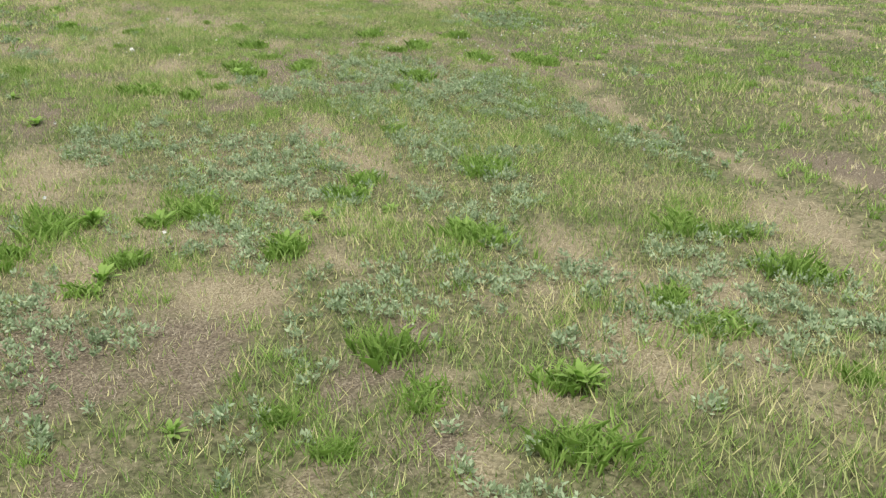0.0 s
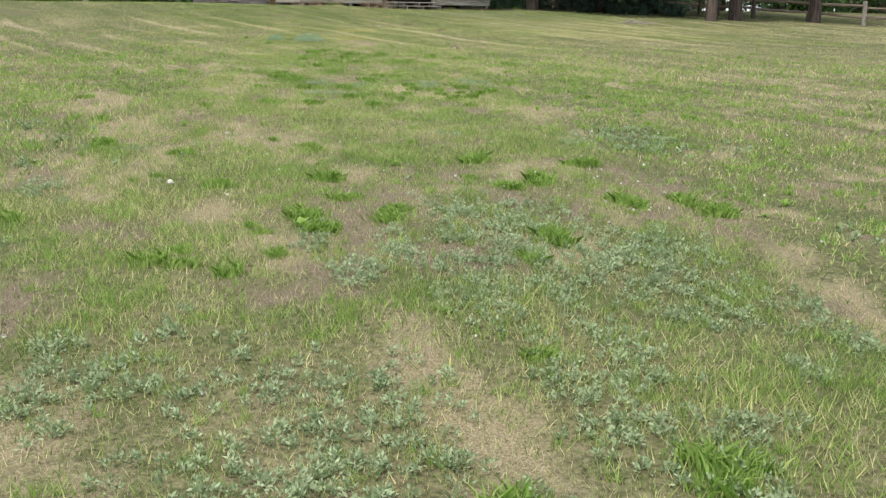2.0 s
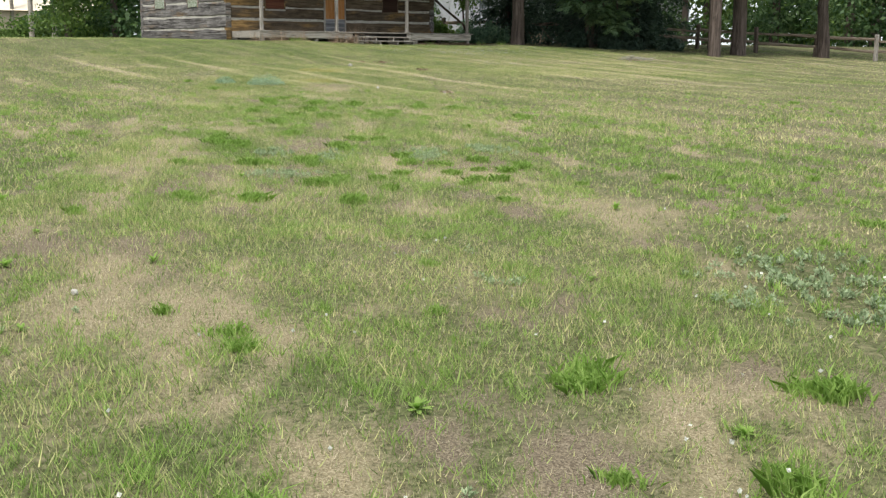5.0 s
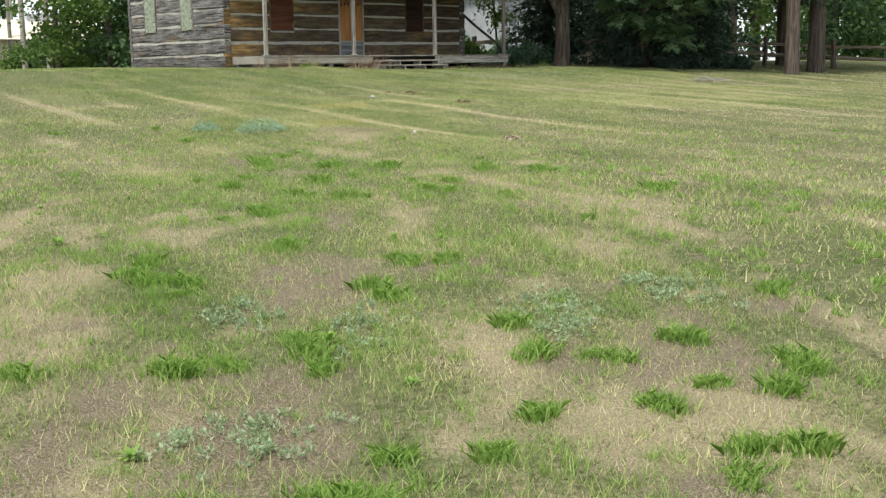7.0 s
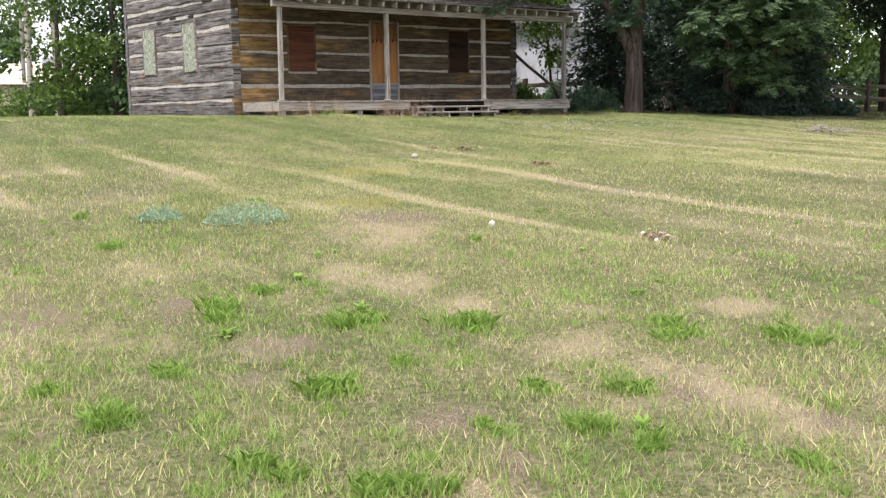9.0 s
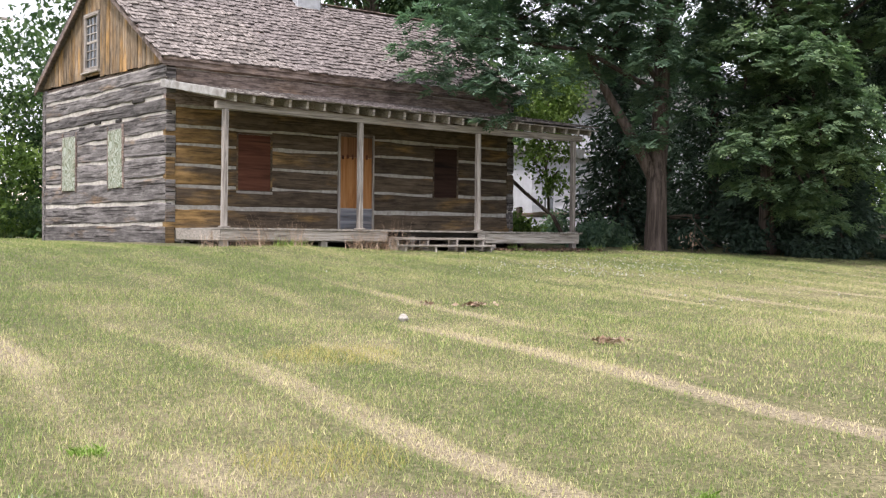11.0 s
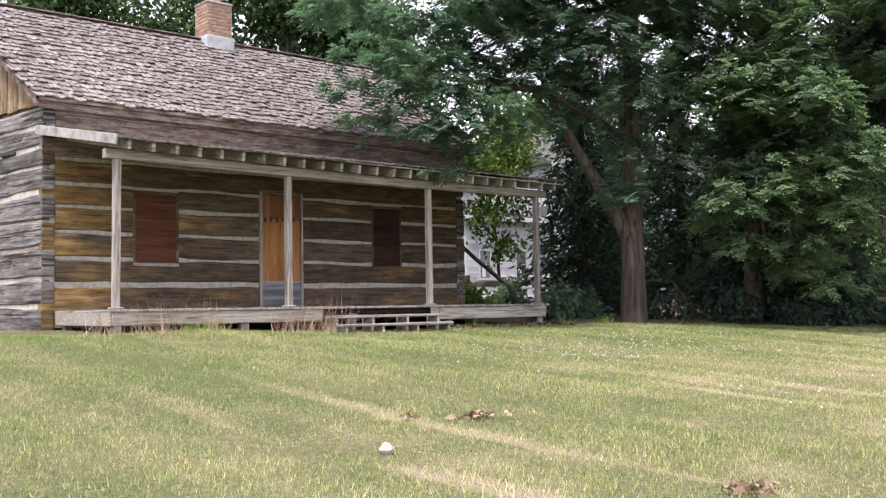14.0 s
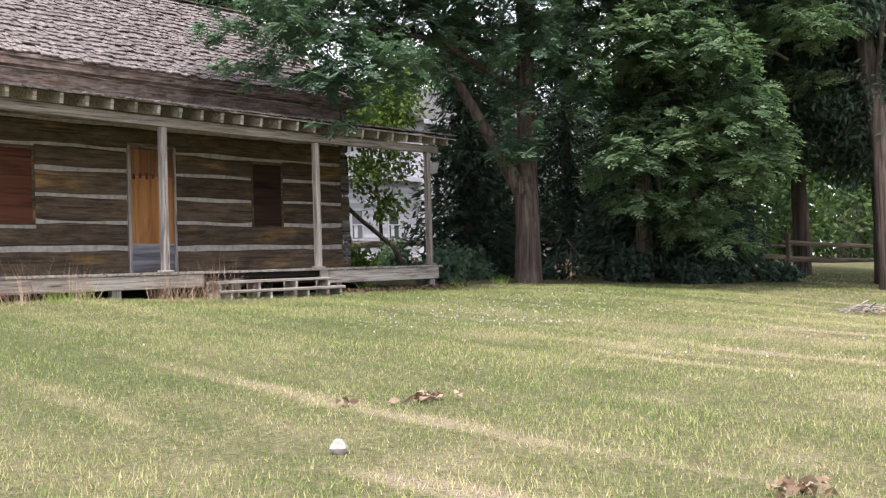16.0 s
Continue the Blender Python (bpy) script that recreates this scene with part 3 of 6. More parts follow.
# the chinked cores of the walls, with the openings left as recesses behind the boards
def core(a, b_, z0, z1, thick):
    """A wall slab from a to b_ (plan points), its outer face on that line, to the left of it thick deep."""
    d = Vector((b_[0] - a[0], b_[1] - a[1], 0)).normalized()
    nrm = Vector((-d.y, d.x, 0)) * thick
    p, q = Vector((*a, 0)), Vector((*b_, 0))
    vs = [p, q, q + nrm, p + nrm]
    bm = bmesh.new()
    lo = [bm.verts.new((w.x, w.y, z0)) for w in vs]
    hi = [bm.verts.new((w.x, w.y, z1)) for w in vs]
    bm.faces.new(lo[::-1]), bm.faces.new(hi)
    for i in range(4):
        j = (i + 1) % 4
        bm.faces.new((lo[i], lo[j], hi[j], hi[i]))
    return bm


wall_front = cab("front_wall", core((XL + 0.05, YF + 0.026), (XR - 0.05, YF + 0.026), 0.15, 3.8, 0.16), M["chink"], label="front wall of dark hewn logs with lime chinking")
wall_side = cab("gable_wall", core((skew(XL, YB) + 0.02, YB - 0.05), (skew(XL, YF) + 0.02, YF + 0.06), 0.05, 3.75, 0.16), M["chink"], label="end wall of grey hewn logs with lime chinking")
wall_right = cab("gable_wall", core((skew(XR, YF) - 0.03, YF + 0.06), (skew(XR, YB) - 0.03, YB - 0.05), 0.05, 3.75, 0.16), M["chink"])
wall_back = cab("back_wall", core((skew(XR, YB), YB), (skew(XL, YB), YB), 0.05, 3.8, 0.2), M["log_side"])

# courses: middle height and log height of the front wall; the end walls lie half a course off
FRONT = [(0.60, 0.43), (1.08, 0.365), (1.505, 0.375), (1.93, 0.375), (2.33, 0.325), (2.72, 0.36), (3.12, 0.36), (3.50, 0.33), (3.77, 0.2)]
SIDE = [(0.27, 0.42), (0.72, 0.41), (1.20, 0.45), (1.675, 0.42), (2.12, 0.41), (2.555, 0.385), (2.93, 0.28), (3.27, 0.32), (3.60, 0.29)]
HOLES = [(1.20, 2.04, 1.26, 2.46), (3.64, 4.62, 0.4, 2.60), (6.26, 7.03, 1.26, 2.46)]


def spans(z, h, x0, x1):
    """Stretches of a course between the door and window openings."""
    cut = [(a, b_) for a, b_, lo, hi in HOLES if z + h / 2 > lo + 0.06 and z - h / 2 < hi - 0.06]
    out, s = [], x0
    for a, b_ in cut:
        out.append((s, a))
        s = b_
    out.append((s, x1))
    return out


seed = 0
for i, (z, h) in enumerate(FRONT):
    for a, b_ in spans(z, h, XL + (0.0 if i % 2 == 0 else 0.22), XR - (0.0 if i % 2 == 0 else 0.2)):
        seed += 1
        v_, f_ = timber(b_ - a, h, 0.14, max(6, int((b_ - a) * 5)), 0.013, seed)
        mat = M["log_upper"] if z > 3.05 else M["log_front"]
        cab("log", mesh_of("log", [(q[0] + a, q[1], q[2]) for q in v_], f_, mat), mat, wall_front, m=Matrix.Translation((0, YF, z)))
side_dir = Vector((-SK, 1, 0)).normalized()
side_len = (YB - YF) * math.sqrt(1 + SK * SK)
ang = math.atan2(side_dir.y, side_dir.x)
M_SIDE = Matrix.Translation((skew(XL, YB), YB, 0)) @ Matrix.Rotation(ang + math.pi, 4, "Z")
for i, (z, h) in enumerate(SIDE):
    seed += 1
    v_, f_ = timber(side_len, h, 0.14, 34, 0.02, seed, 0.035)
    cab("log", mesh_of("log", v_, f_, M["log_side"]), M["log_side"], wall_side, m=M_SIDE @ Matrix.Translation((0, -0.002, z)))
    v_, f_ = timber(side_len, h, 0.14, 16, 0.02, seed + 40, 0.035)
    cab("log", mesh_of("log", v_, f_, M["log_side"]), M["log_side"], wall_right,
        m=Matrix.Translation((skew(XR, YF), YF, z)) @ Matrix.Rotation(ang, 4, "Z"))
    # squared log ends that show on the front at both corners
    for x in (XL, XR - 0.21):
        cab("log_end", box(x, x + 0.21, YF - 0.012, YF + 0.1, z - h / 2 + 0.02, z + h / 2 - 0.02, 0.015, 0.008), M["log_side"] if i % 3 else M["log_front"], wall_front)
# thin broken patches of chinking on the upper end logs
for y, z, w in [(4.4, 2.76, 0.24), (5.5, 2.79, 0.3), (6.3, 2.72, 0.25), (3.6, 3.1, 0.5)]:
    cab("chinking_gap", box(-0.02, w, -0.012, 0.05, -0.035, 0.035, 0.01, 0.01), M["dark"], wall_side,
        m=Matrix.Translation((skew(XL, y), y, z)) @ Matrix.Rotation(ang + math.pi, 4, "Z"))

# boarded windows of the front
for x0, x1, mat, lab in ((1.246, 1.994, M["ply_red"], "red-brown plywood nailed over a window"), (6.31, 6.98, M["ply_dark"], "dark plywood nailed over a window")):
    win = cab("window", box(x0, x1, YF + 0.02, YF + 0.035, 1.24, 2.43, 0.003), mat, label=lab)
    for a, b_, c_, d_ in ((x0 - 0.045, x0 - 0.002, 1.2, 2.45), (x1 + 0.002, x1 + 0.045, 1.2, 2.45)):
        cab("window_jamb", box(a, b_, YF + 0.006, YF + 0.13, c_, d_, 0.004), M["log_front"], win)
    cab("window_sill", box(x0 - 0.045, x1 + 0.045, YF - 0.012, YF + 0.1, 1.175, 1.232, 0.006, 0.004), M["chink"] if x0 < 3 else M["log_front"], win)
    cab("window_head", box(x0 - 0.045, x1 + 0.045, YF + 0.006, YF + 0.13, 2.434, 2.475, 0.004), M["log_front"], win)

# boarded door
door = cab("door", box(3.72, 4.56, YF + 0.02, YF + 0.04, 0.93, 2.08, 0.003), M["ply_orange"], label="doorway closed with orange plywood over a grey kick board")
cab("upper_panel", box(3.72, 4.56, YF + 0.016, YF + 0.036, 2.083, 2.54, 0.003), M["ply_brown"], door, "stained brown plywood panel")
cab("kick_board", box(3.72, 4.56, YF + 0.010, YF + 0.036, 0.44, 0.926, 0.003), M["ply_grey"], door, "scuffed blue-grey kick board")
for a, b_ in ((3.66, 3.716), (4.564, 4.605)):
    cab("door_jamb", box(a, b_, YF - 0.018, YF + 0.12, 0.43, 2.6, 0.006, 0.003), M["grey_post"], door)
cab("door_head", box(3.66, 4.605, YF - 0.006, YF + 0.12, 2.545, 2.64, 0.006), M["log_upper"], door)
for k in range(6):
    cab("stain", box(3.76 + k * 0.125, 3.81 + k * 0.125, YF + 0.008, YF + 0.018, 2.03 + 0.02 * (k % 2), 2.12 + 0.015 * (k % 3), 0.003, 0.006), M["ply_red"], door)

# narrow boarded windows of the end wall
for y0, y1, z0, z1, tilt in ((4.05, 4.72, 1.29, 2.56, -1.5), (6.53, 7.25, 1.31, 2.58, 1.0)):
    w = y1 - y0
    win = cab("window", box(0, w, -0.03, -0.012, 0, z1 - z0, 0.004), M["swirl"], label="narrow window boarded with swirled green and white panel",
              m=Matrix.Translation((skew(XL, y1), y1, z0)) @ Matrix.Rotation(ang + math.pi, 4, "Z") @ Matrix.Rotation(radians(tilt), 4, "Y"))
    cab("window_jamb", box(-0.07, -0.004, -0.024, 0.03, -0.03, z1 - z0 + 0.1, 0.005, 0.004), M["log_upper"], win)
    cab("window_jamb", box(w + 0.004, w + 0.06, -0.024, 0.03, -0.03, z1 - z0 + 0.1, 0.005, 0.004), M["log_upper"], win)

# ---- main roof ----
EY, EZ, RY, RZ = 1.99, 3.89, 5.32, 6.22
SL = math.hypot(RY - EY, RZ - EZ)
cs, sn = (RY - EY) / SL, (RZ - EZ) / SL
U0, U1 = -0.50, 9.05


def slab(corners, drop):
    bm = bmesh.new()
    hi = [bm.verts.new(c) for c in corners]
    lo = [bm.verts.new((c[0], c[1], c[2] - drop)) for c in corners]
    bm.faces.new(hi), bm.faces.new(lo[::-1])
    for i in range(4):
        j = (i + 1) % 4
        bm.faces.new((hi[j], hi[i], lo[i], lo[j]))
    return bm


roof = cab("roof", slab([(skew(U0, EY), EY, EZ - 0.02), (skew(U1, EY), EY, EZ - 0.02), (skew(U1, RY), RY, RZ - 0.02), (skew(U0, RY), RY, RZ - 0.02)], 0.05), M["log_upper"], label="steep roof of curled grey cedar shingles")
YB2 = 2 * RY - EY
cab("roof_back", slab([(skew(U1, YB2), YB2, EZ), (skew(U0, YB2), YB2, EZ), (skew(U0, RY), RY, RZ), (skew(U1, RY), RY, RZ)], 0.07), M["shingle_many"])
# shingle variants: butt at y = 0, running up the slope, slightly cupped
SHING = []
for k in range(8):
    w = 0.10 + 0.012 * k
    t = 0.018 + 0.004 * (k % 3)
    cup = 0.006 * (k % 4)
    vs = [(0, 0, 0), (w / 2, 0.006 * (k % 2) - 0.004, -cup), (w, 0.004 * (k % 3), 0.001 * k), (w, 0.30, 0), (w / 2, 0.30, -0.002), (0, 0.30, 0)]
    vs = vs + [(x, y, z + (t if y < 0.2 else 0.004)) for x, y, z in vs]
    fs = [(6, 7, 10, 11), (7, 8, 9, 10), (0, 1, 7, 6), (1, 2, 8, 7), (2, 3, 9, 8), (5, 0, 6, 11), (0, 5, 4, 1), (1, 4, 3, 2)]
    SHING.append((w, mesh_of("shingle", vs, fs, M["shingle"]), np.array(vs), fs))
PITCH = math.atan2(RZ - EZ, RY - EY)


def shingle_field(parent, u0, u1, y0, z0, pitch, length, step, near_u, rs, name):
    """Courses of shingles up a slope; those near the left end are pieces, the rest one joined mesh."""
    vs, fs, count = [], [], 0
    m0 = Matrix.Rotation(pitch, 4, "X")
    i = 0
    while i * step < length - 0.1:
        s = i * step - 0.07 + (0.0 if i else 0.02)
        wave = rs.uniform(0, 6)
        x = u0 - rs.uniform(0, 0.1)
        while x < u1:
            k = int(rs.integers(8))
            w, me, arr, fc = SHING[k]
            if x + w > u1 + 0.05:
                break
            ss = s + rs.normal(0, 0.03) + 0.018 * math.sin(x * 1.3 + wave)
            yy, zz = y0 + ss * math.cos(pitch), z0 + ss * math.sin(pitch)
            lift = 0.004 + rs.uniform(0, 0.012)
            m = Matrix.Translation((skew(x, yy), yy, zz)) @ m0 @ Matrix.Translation((0, 0, lift)) @ Matrix.Rotation(radians(-2.6 - rs.uniform(0, 3.4)), 4, "X") @ Matrix.Rotation(rs.normal(0, 0.04), 4, "Z")
            if x < near_u and count < 290:
                part("shingle", me, None, parent, m=m)
                count += 1
            else:
                base = len(vs)
                mm = np.array(m)
                vs.extend((arr @ mm[:3, :3].T + mm[:3, 3]).tolist())
                fs.extend([tuple(base + q for q in f) for f in fc])
            x += w + rs.uniform(0.002, 0.012)
        i += 1
    ob = part(name, mesh_of(name, vs, fs, M["shingle_many"]), None, parent)
    tagged(ob, kind="stuff")


cab("eave_board", box(0, U1 - U0 - 0.1, 0, 0.03, -0.13, 0.0, 0.005), M["log_upper"], roof, m=Matrix.Translation((skew(U0, EY) + 0.05, EY + 0.04, EZ - 0.06)))
for side in (U0, U1 - 0.04):
    for sgn in (1, -1):
        bm = bmesh.new()
        ya, yb = (EY, RY) if sgn > 0 else (YB2, RY)
        pts = [(skew(side, ya), ya, EZ - 0.02), (skew(side, yb), yb, RZ - 0.02), (skew(side, yb), yb, RZ - 0.19), (skew(side, ya), ya, EZ - 0.17)]
        fa = [bm.verts.new(p) for p in pts]
        fb = [bm.verts.new((p[0] + 0.04, p[1], p[2])) for p in pts]
        bm.faces.new(fa), bm.faces.new(fb[::-1])
        for i in range(4):
            j = (i + 1) % 4
            bm.faces.new((fa[i], fb[i], fb[j], fa[j]))
        bmesh.ops.recalc_face_normals(bm, faces=bm.faces)
        cab("barge_board", bm, M["log_upper"], roof)
cab("ridge_board", box(0, U1 - U0 - 0.1, -0.07, 0.07, 0.0, 0.025, 0.006), M["log_upper"], roof, m=Matrix.Translation((skew(U0, RY) + 0.05, RY, RZ + 0.022)))

# gable of upright boards
gable = cab("gable_frame", core((skew(XL, YB) + 0.06, YB - 0.1), (skew(XL, YF) + 0.06, YF + 0.1), 3.7, 3.82, 0.12), M["log_upper"], label="gable of upright weathered boards")
bm = bmesh.new()
tri = [(skew(XL, y) + 0.09, y, z) for y, z in ((EY + 0.2, EZ - 0.06), (YB2 - 0.2, EZ - 0.06), (RY, RZ - 0.14))]
fa = [bm.verts.new(p) for p in tri]
bm.faces.new(fa)
bmesh.ops.solidify(bm, geom=bm.faces[:], thickness=0.02)
cab("gable_backing", bm, M["dark"], gable)
y = YF + 0.03
rs = np.random.default_rng(5)
while y < YB - 0.1:
    w = rs.uniform(0.13, 0.2)
    a, b_ = y, min(y + w - 0.008, YB - 0.05)

    def top(q):
        return EZ - 0.1 + (min(q, 2 * RY - q) - EY) * (RZ - EZ) / (RY - EY)

    lo = 3.79 + 0.012 * (a - YF) + rs.uniform(-0.015, 0.015)
    attic = 5.22 < (a + b_) / 2 < 6.08
    pieces = [(lo, None)] if not attic else [(lo + 0.05, 3.97), (5.34, None)]
    for z0, z1 in pieces:
        ta, tb = (z1, z1) if z1 else (top(a), top(b_))
        if min(ta, tb) - z0 < 0.04:
            continue
        off = rs.uniform(-0.006, 0.006)
        pts = [(a, z0), (b_, z0), (b_, tb), (a, ta)]
        bm = bmesh.new()
        o_ = [bm.verts.new((skew(XL, q) - 0.005 + off, q, z)) for q, z in pts]
        i_ = [bm.verts.new((skew(XL, q) + 0.022 + off, q, z)) for q, z in pts]
        bm.faces.new(o_[::-1]), bm.faces.new(i_)
        for i in range(4):
            j = (i + 1) % 4
            bm.faces.new((o_[i], o_[j], i_[j], i_[i]))
        bmesh.ops.recalc_face_normals(bm, faces=bm.faces)
        cab("board", bm, M["board"], gable)
    y += w
# attic sash window
aw0, aw1, az0, az1 = 5.27, 6.05, 3.99, 5.32
mw = Matrix.Translation((skew(XL, aw1), aw1, az0)) @ Matrix.Rotation(ang + math.pi, 4, "Z")
W_, H_ = aw1 - aw0, az1 - az0
attic_window = cab("attic_window", box(0.08, W_ - 0.08, 0.02, 0.026, 0.08, H_ - 0.08, 0), M["glass"], label="small sash window with twelve panes in grey timber", m=mw)
for a in ((0, W_, 0.0, 0.09), (0, W_, H_ - 0.09, H_)):
    cab("window_frame", box(a[0], a[1], -0.035, 0.05, a[2], a[3], 0.006), M["grey_wood"], attic_window)
for a in ((0, 0.09), (W_ - 0.09, W_)):
    cab("window_frame", box(a[0], a[1], -0.028, 0.05, 0.092, H_ - 0.092, 0.006), M["grey_post"], attic_window)
cab("window_sill", box(-0.06, W_ + 0.06, -0.08, 0.03, -0.045, -0.004, 0.008), M["grey_wood"], attic_window)
for k in range(1, 6):
    z = 0.09 + (H_ - 0.18) * k / 6
    cab("glazing_bar", box(0.092, W_ - 0.092, 0.0, 0.018, z - (0.03 if k == 3 else 0.011), z + (0.03 if k == 3 else 0.011), 0.003), M["grey_wood"], attic_window)
for k in (1, 2):
    x = 0.09 + (W_ - 0.18) * k / 3
    cab("glazing_bar", box(x - 0.011, x + 0.011, 0.002, 0.017, 0.092, H_ - 0.092, 0.003), M["grey_post"], attic_window)

# chimney of brick with metal flashing
chimney = cab("chimney", box(4.13, 4.71, 5.04, 5.60, 5.6, 7.0, 0.01), M["mortar"], label="short brick chimney with metal flashing")
hb = 0.076
b_me = {}
for ww in (0.19, 0.095):
    bmx = box(0, ww - 0.012, -0.008, 0.06, 0, hb - 0.012, 0.006)
    me = bpy.data.meshes.new("brick")
    bmx.to_mesh(me)
    bmx.free()
    me.materials.append(M["brick"])
    b_me[ww] = me
for c in range(10):
    z = 6.30 + c * hb
    for face in range(2):
        x = 0.0
        seq = [0.19, 0.19, 0.19] if c % 2 else [0.095, 0.19, 0.19, 0.095]
        for ww in seq:
            if face == 0:
                m = Matrix.Translation((4.132 + x, 5.038, z))
            else:
                m = Matrix.Translation((4.128, 5.60 - x, z)) @ Matrix.Rotation(-math.pi / 2, 4, "Z")
            part("brick", b_me[ww], None, chimney, m=m)
            x += ww
cab("flashing", box(4.09, 4.75, 5.0, 5.64, 5.9, 6.29, 0.01), M["zinc"], chimney, "galvanised flashing at the foot of the stack")
cab("flue_tile", box(4.3, 4.54, 5.2, 5.44, 7.046, 7.15, 0.02, 0.006), M["brick"], chimney, "clay flue tile at the top")
cab("chimney_cap", box(4.11, 4.73, 5.02, 5.62, 7.0, 7.045, 0.015, 0.006), M["mortar"], chimney)

# ---- porch ----
porch = empty("porch", (4.2, 0.0, 0.08), "open timber porch with grey posts and low shingled roof", "porch")
PO = Matrix.Translation((-4.2, 0, -0.08))


def por(name, data, material, parent=porch, label="", m=None):
    ob = part(name, data, material, parent, label)
    ob.matrix_local = (PO if parent is porch else Matrix.Identity(4)) @ (m or Matrix.Identity(4))
    return ob


def sag(x):
    return -0.035 * math.sin(max(0, min(1, x / 9.0)) * math.pi) - 0.006 * x


for x, lean in ((0.0, -1.0), (2.95, 0.0), (5.98, 0.0), (8.82, 0.0)):
    h = 2.645 + sag(x) - 0.435
    por("post", box(-0.052, 0.052, -0.052, 0.052, 0, h, 0.01), M["grey_post"], m=Matrix.Translation((x, 0, 0.435)) @ Matrix.Rotation(radians(0.4 if x == 0 else 0), 4, "Y"))
    por("post_block", box(x - 0.09, x + 0.09, -0.085, 0.07, 0.432, 0.458, 0.006), M["grey_wood"])
bm = bmesh.new()
n_ = 30
rings = []
for i in range(n_ + 1):
    x = -0.18 + 9.25 * i / n_
    z = 2.648 + sag(x)
    rings.append([bm.verts.new((x, yy, z + zz)) for yy, zz in ((-0.06, 0), (0.06, 0), (0.06, 0.135), (-0.06, 0.135))])
for a, b_ in zip(rings, rings[1:]):
    for i in range(4):
        j = (i + 1) % 4
        bm.faces.new((a[i], b_[i], b_[j], a[j]))
bm.faces.new(rings[0]), bm.faces.new(rings[-1][::-1])
bmesh.ops.recalc_face_normals(bm, faces=bm.faces)
por("beam", bm, M["grey_wood"], label="sagging grey beam along the post tops")
PB_Y, PB_Z, PF_Y, PF_Z = 2.10, 3.385, -0.36, 2.925
PP = math.atan2(PB_Z - PF_Z, PB_Y - PF_Y)
PL = math.hypot(PB_Z - PF_Z, PB_Y - PF_Y)
proof = por("roof", slab([(skew(-0.42, PF_Y), PF_Y, PF_Z), (skew(9.0, PF_Y), PF_Y, PF_Z - 0.08), (skew(9.0, PB_Y), PB_Y, PB_Z - 0.05), (skew(-0.42, PB_Y), PB_Y, PB_Z)], 0.025), M["deck"], label="low porch roof of worn shingles")
for k in range(25):
    x = -0.02 + k * 0.375
    por("rafter", box(-0.028, 0.028, 0.03, PL - 0.02, -0.175, -0.03, 0.004), M["grey_wood"],
        m=Matrix.Translation((skew(x, PF_Y) - 0.2, PF_Y, PF_Z + sag(x) * 0.9 + 0.0)) @ Matrix.Rotation(PP, 4, "X"))
por("rake_board", box(-0.035, 0.0, -0.05, PL, -0.12, 0.03, 0.006), M["rake"], proof, "flaking white rake board",
    m=Matrix.Translation((skew(-0.42, PF_Y) - 0.02, PF_Y, PF_Z)) @ Matrix.Rotation(math.atan(SK) * 1.0, 4, "Z") @ Matrix.Rotation(PP, 4, "X"))

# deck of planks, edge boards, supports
# one dark slab for the joists; shade under the deck is its colour
frame_ = por("deck_frame", box(-0.02, 8.86, -0.02, 2.05, 0.30, 0.385, 0.005), M["dark"], label="dark slab for the deck joists, its shade put into the colour")
x = -0.13
k = 0
while x < 8.9:
    w = 0.145
    por("deck_board", box(x, x + w - 0.006, -0.15 - 0.012 * random.random(), 2.12, 0.39, 0.43 - 0.004 * random.random(), 0.003), M["deck"], frame_)
    x += w
for a, b_, z0, z1 in ((-0.10, 3.55, 0.19, 0.386), (5.905, 6.1, 0.20, 0.386), (6.105, 8.93, 0.17, 0.386)):
    por("edge_board", box(a, b_, -0.125, -0.09, z0, z1, 0.006, 0.006), M["grey_wood"])
por("edge_board", box(-0.125, -0.095, -0.10, 2.1, 0.19, 0.386, 0.006, 0.006), M["grey_wood"])
por("edge_board", box(8.90, 8.93, -0.088, 2.1, 0.17, 0.386, 0.006, 0.006), M["grey_wood"])
for x in (0.0, 2.1, 4.2, 6.4, 8.82):
    for yy in (0.0, 1.9):
        por("foot", box(x - 0.07, x + 0.07, yy - 0.07, yy + 0.07, -0.02, 0.30, 0.012, 0.01), M["grey_post"])
steps = empty("porch_steps", (4.7, -0.5, 0.06), "open grey plank steps in front of the porch", "steps")
for yy, z in ((-0.33, 0.25), (-0.62, 0.105)):
    part("tread", box(-1.18, 1.2, yy + 0.5 - 0.13, yy + 0.5 + 0.13, z - 0.06 - 0.02, z - 0.06 + 0.02, 0.006, 0.006), M["grey_wood"], steps)
for x in (-1.1, -0.35, 0.4, 1.1):
    part("stringer", box(x - 0.02, x + 0.02, -0.24, 0.36, -0.16, 0.02, 0.004), M["grey_wood"], steps)
    part("stringer", box(x - 0.02, x + 0.02, 0.04, 0.36, 0.02, 0.168, 0.004), M["grey_wood"], steps)
# hanging white lamp shade at the porch end
lamp = empty("porch_lantern", (9.35, 0.35, 2.35), "small white lantern hanging under the porch roof end", "lantern")
bm = bmesh.new()
bmesh.ops.create_cone(bm, cap_ends=True, segments=16, radius1=0.09, radius2=0.15, depth=0.2)
part("shade", bm, M["white_paint"], lamp)
bm = bmesh.new()
bmesh.ops.create_cone(bm, cap_ends=True, segments=8, radius1=0.006, radius2=0.006, depth=0.62, matrix=Matrix.Translation((0, 0, 0.41)))
part("cord", bm, M["dark"], lamp)

# ---- trees and shrubs ----
def unit(rs, k):
    d = rs.normal(size=(k, 3))
    return d / np.linalg.norm(d, axis=1, keepdims=True)


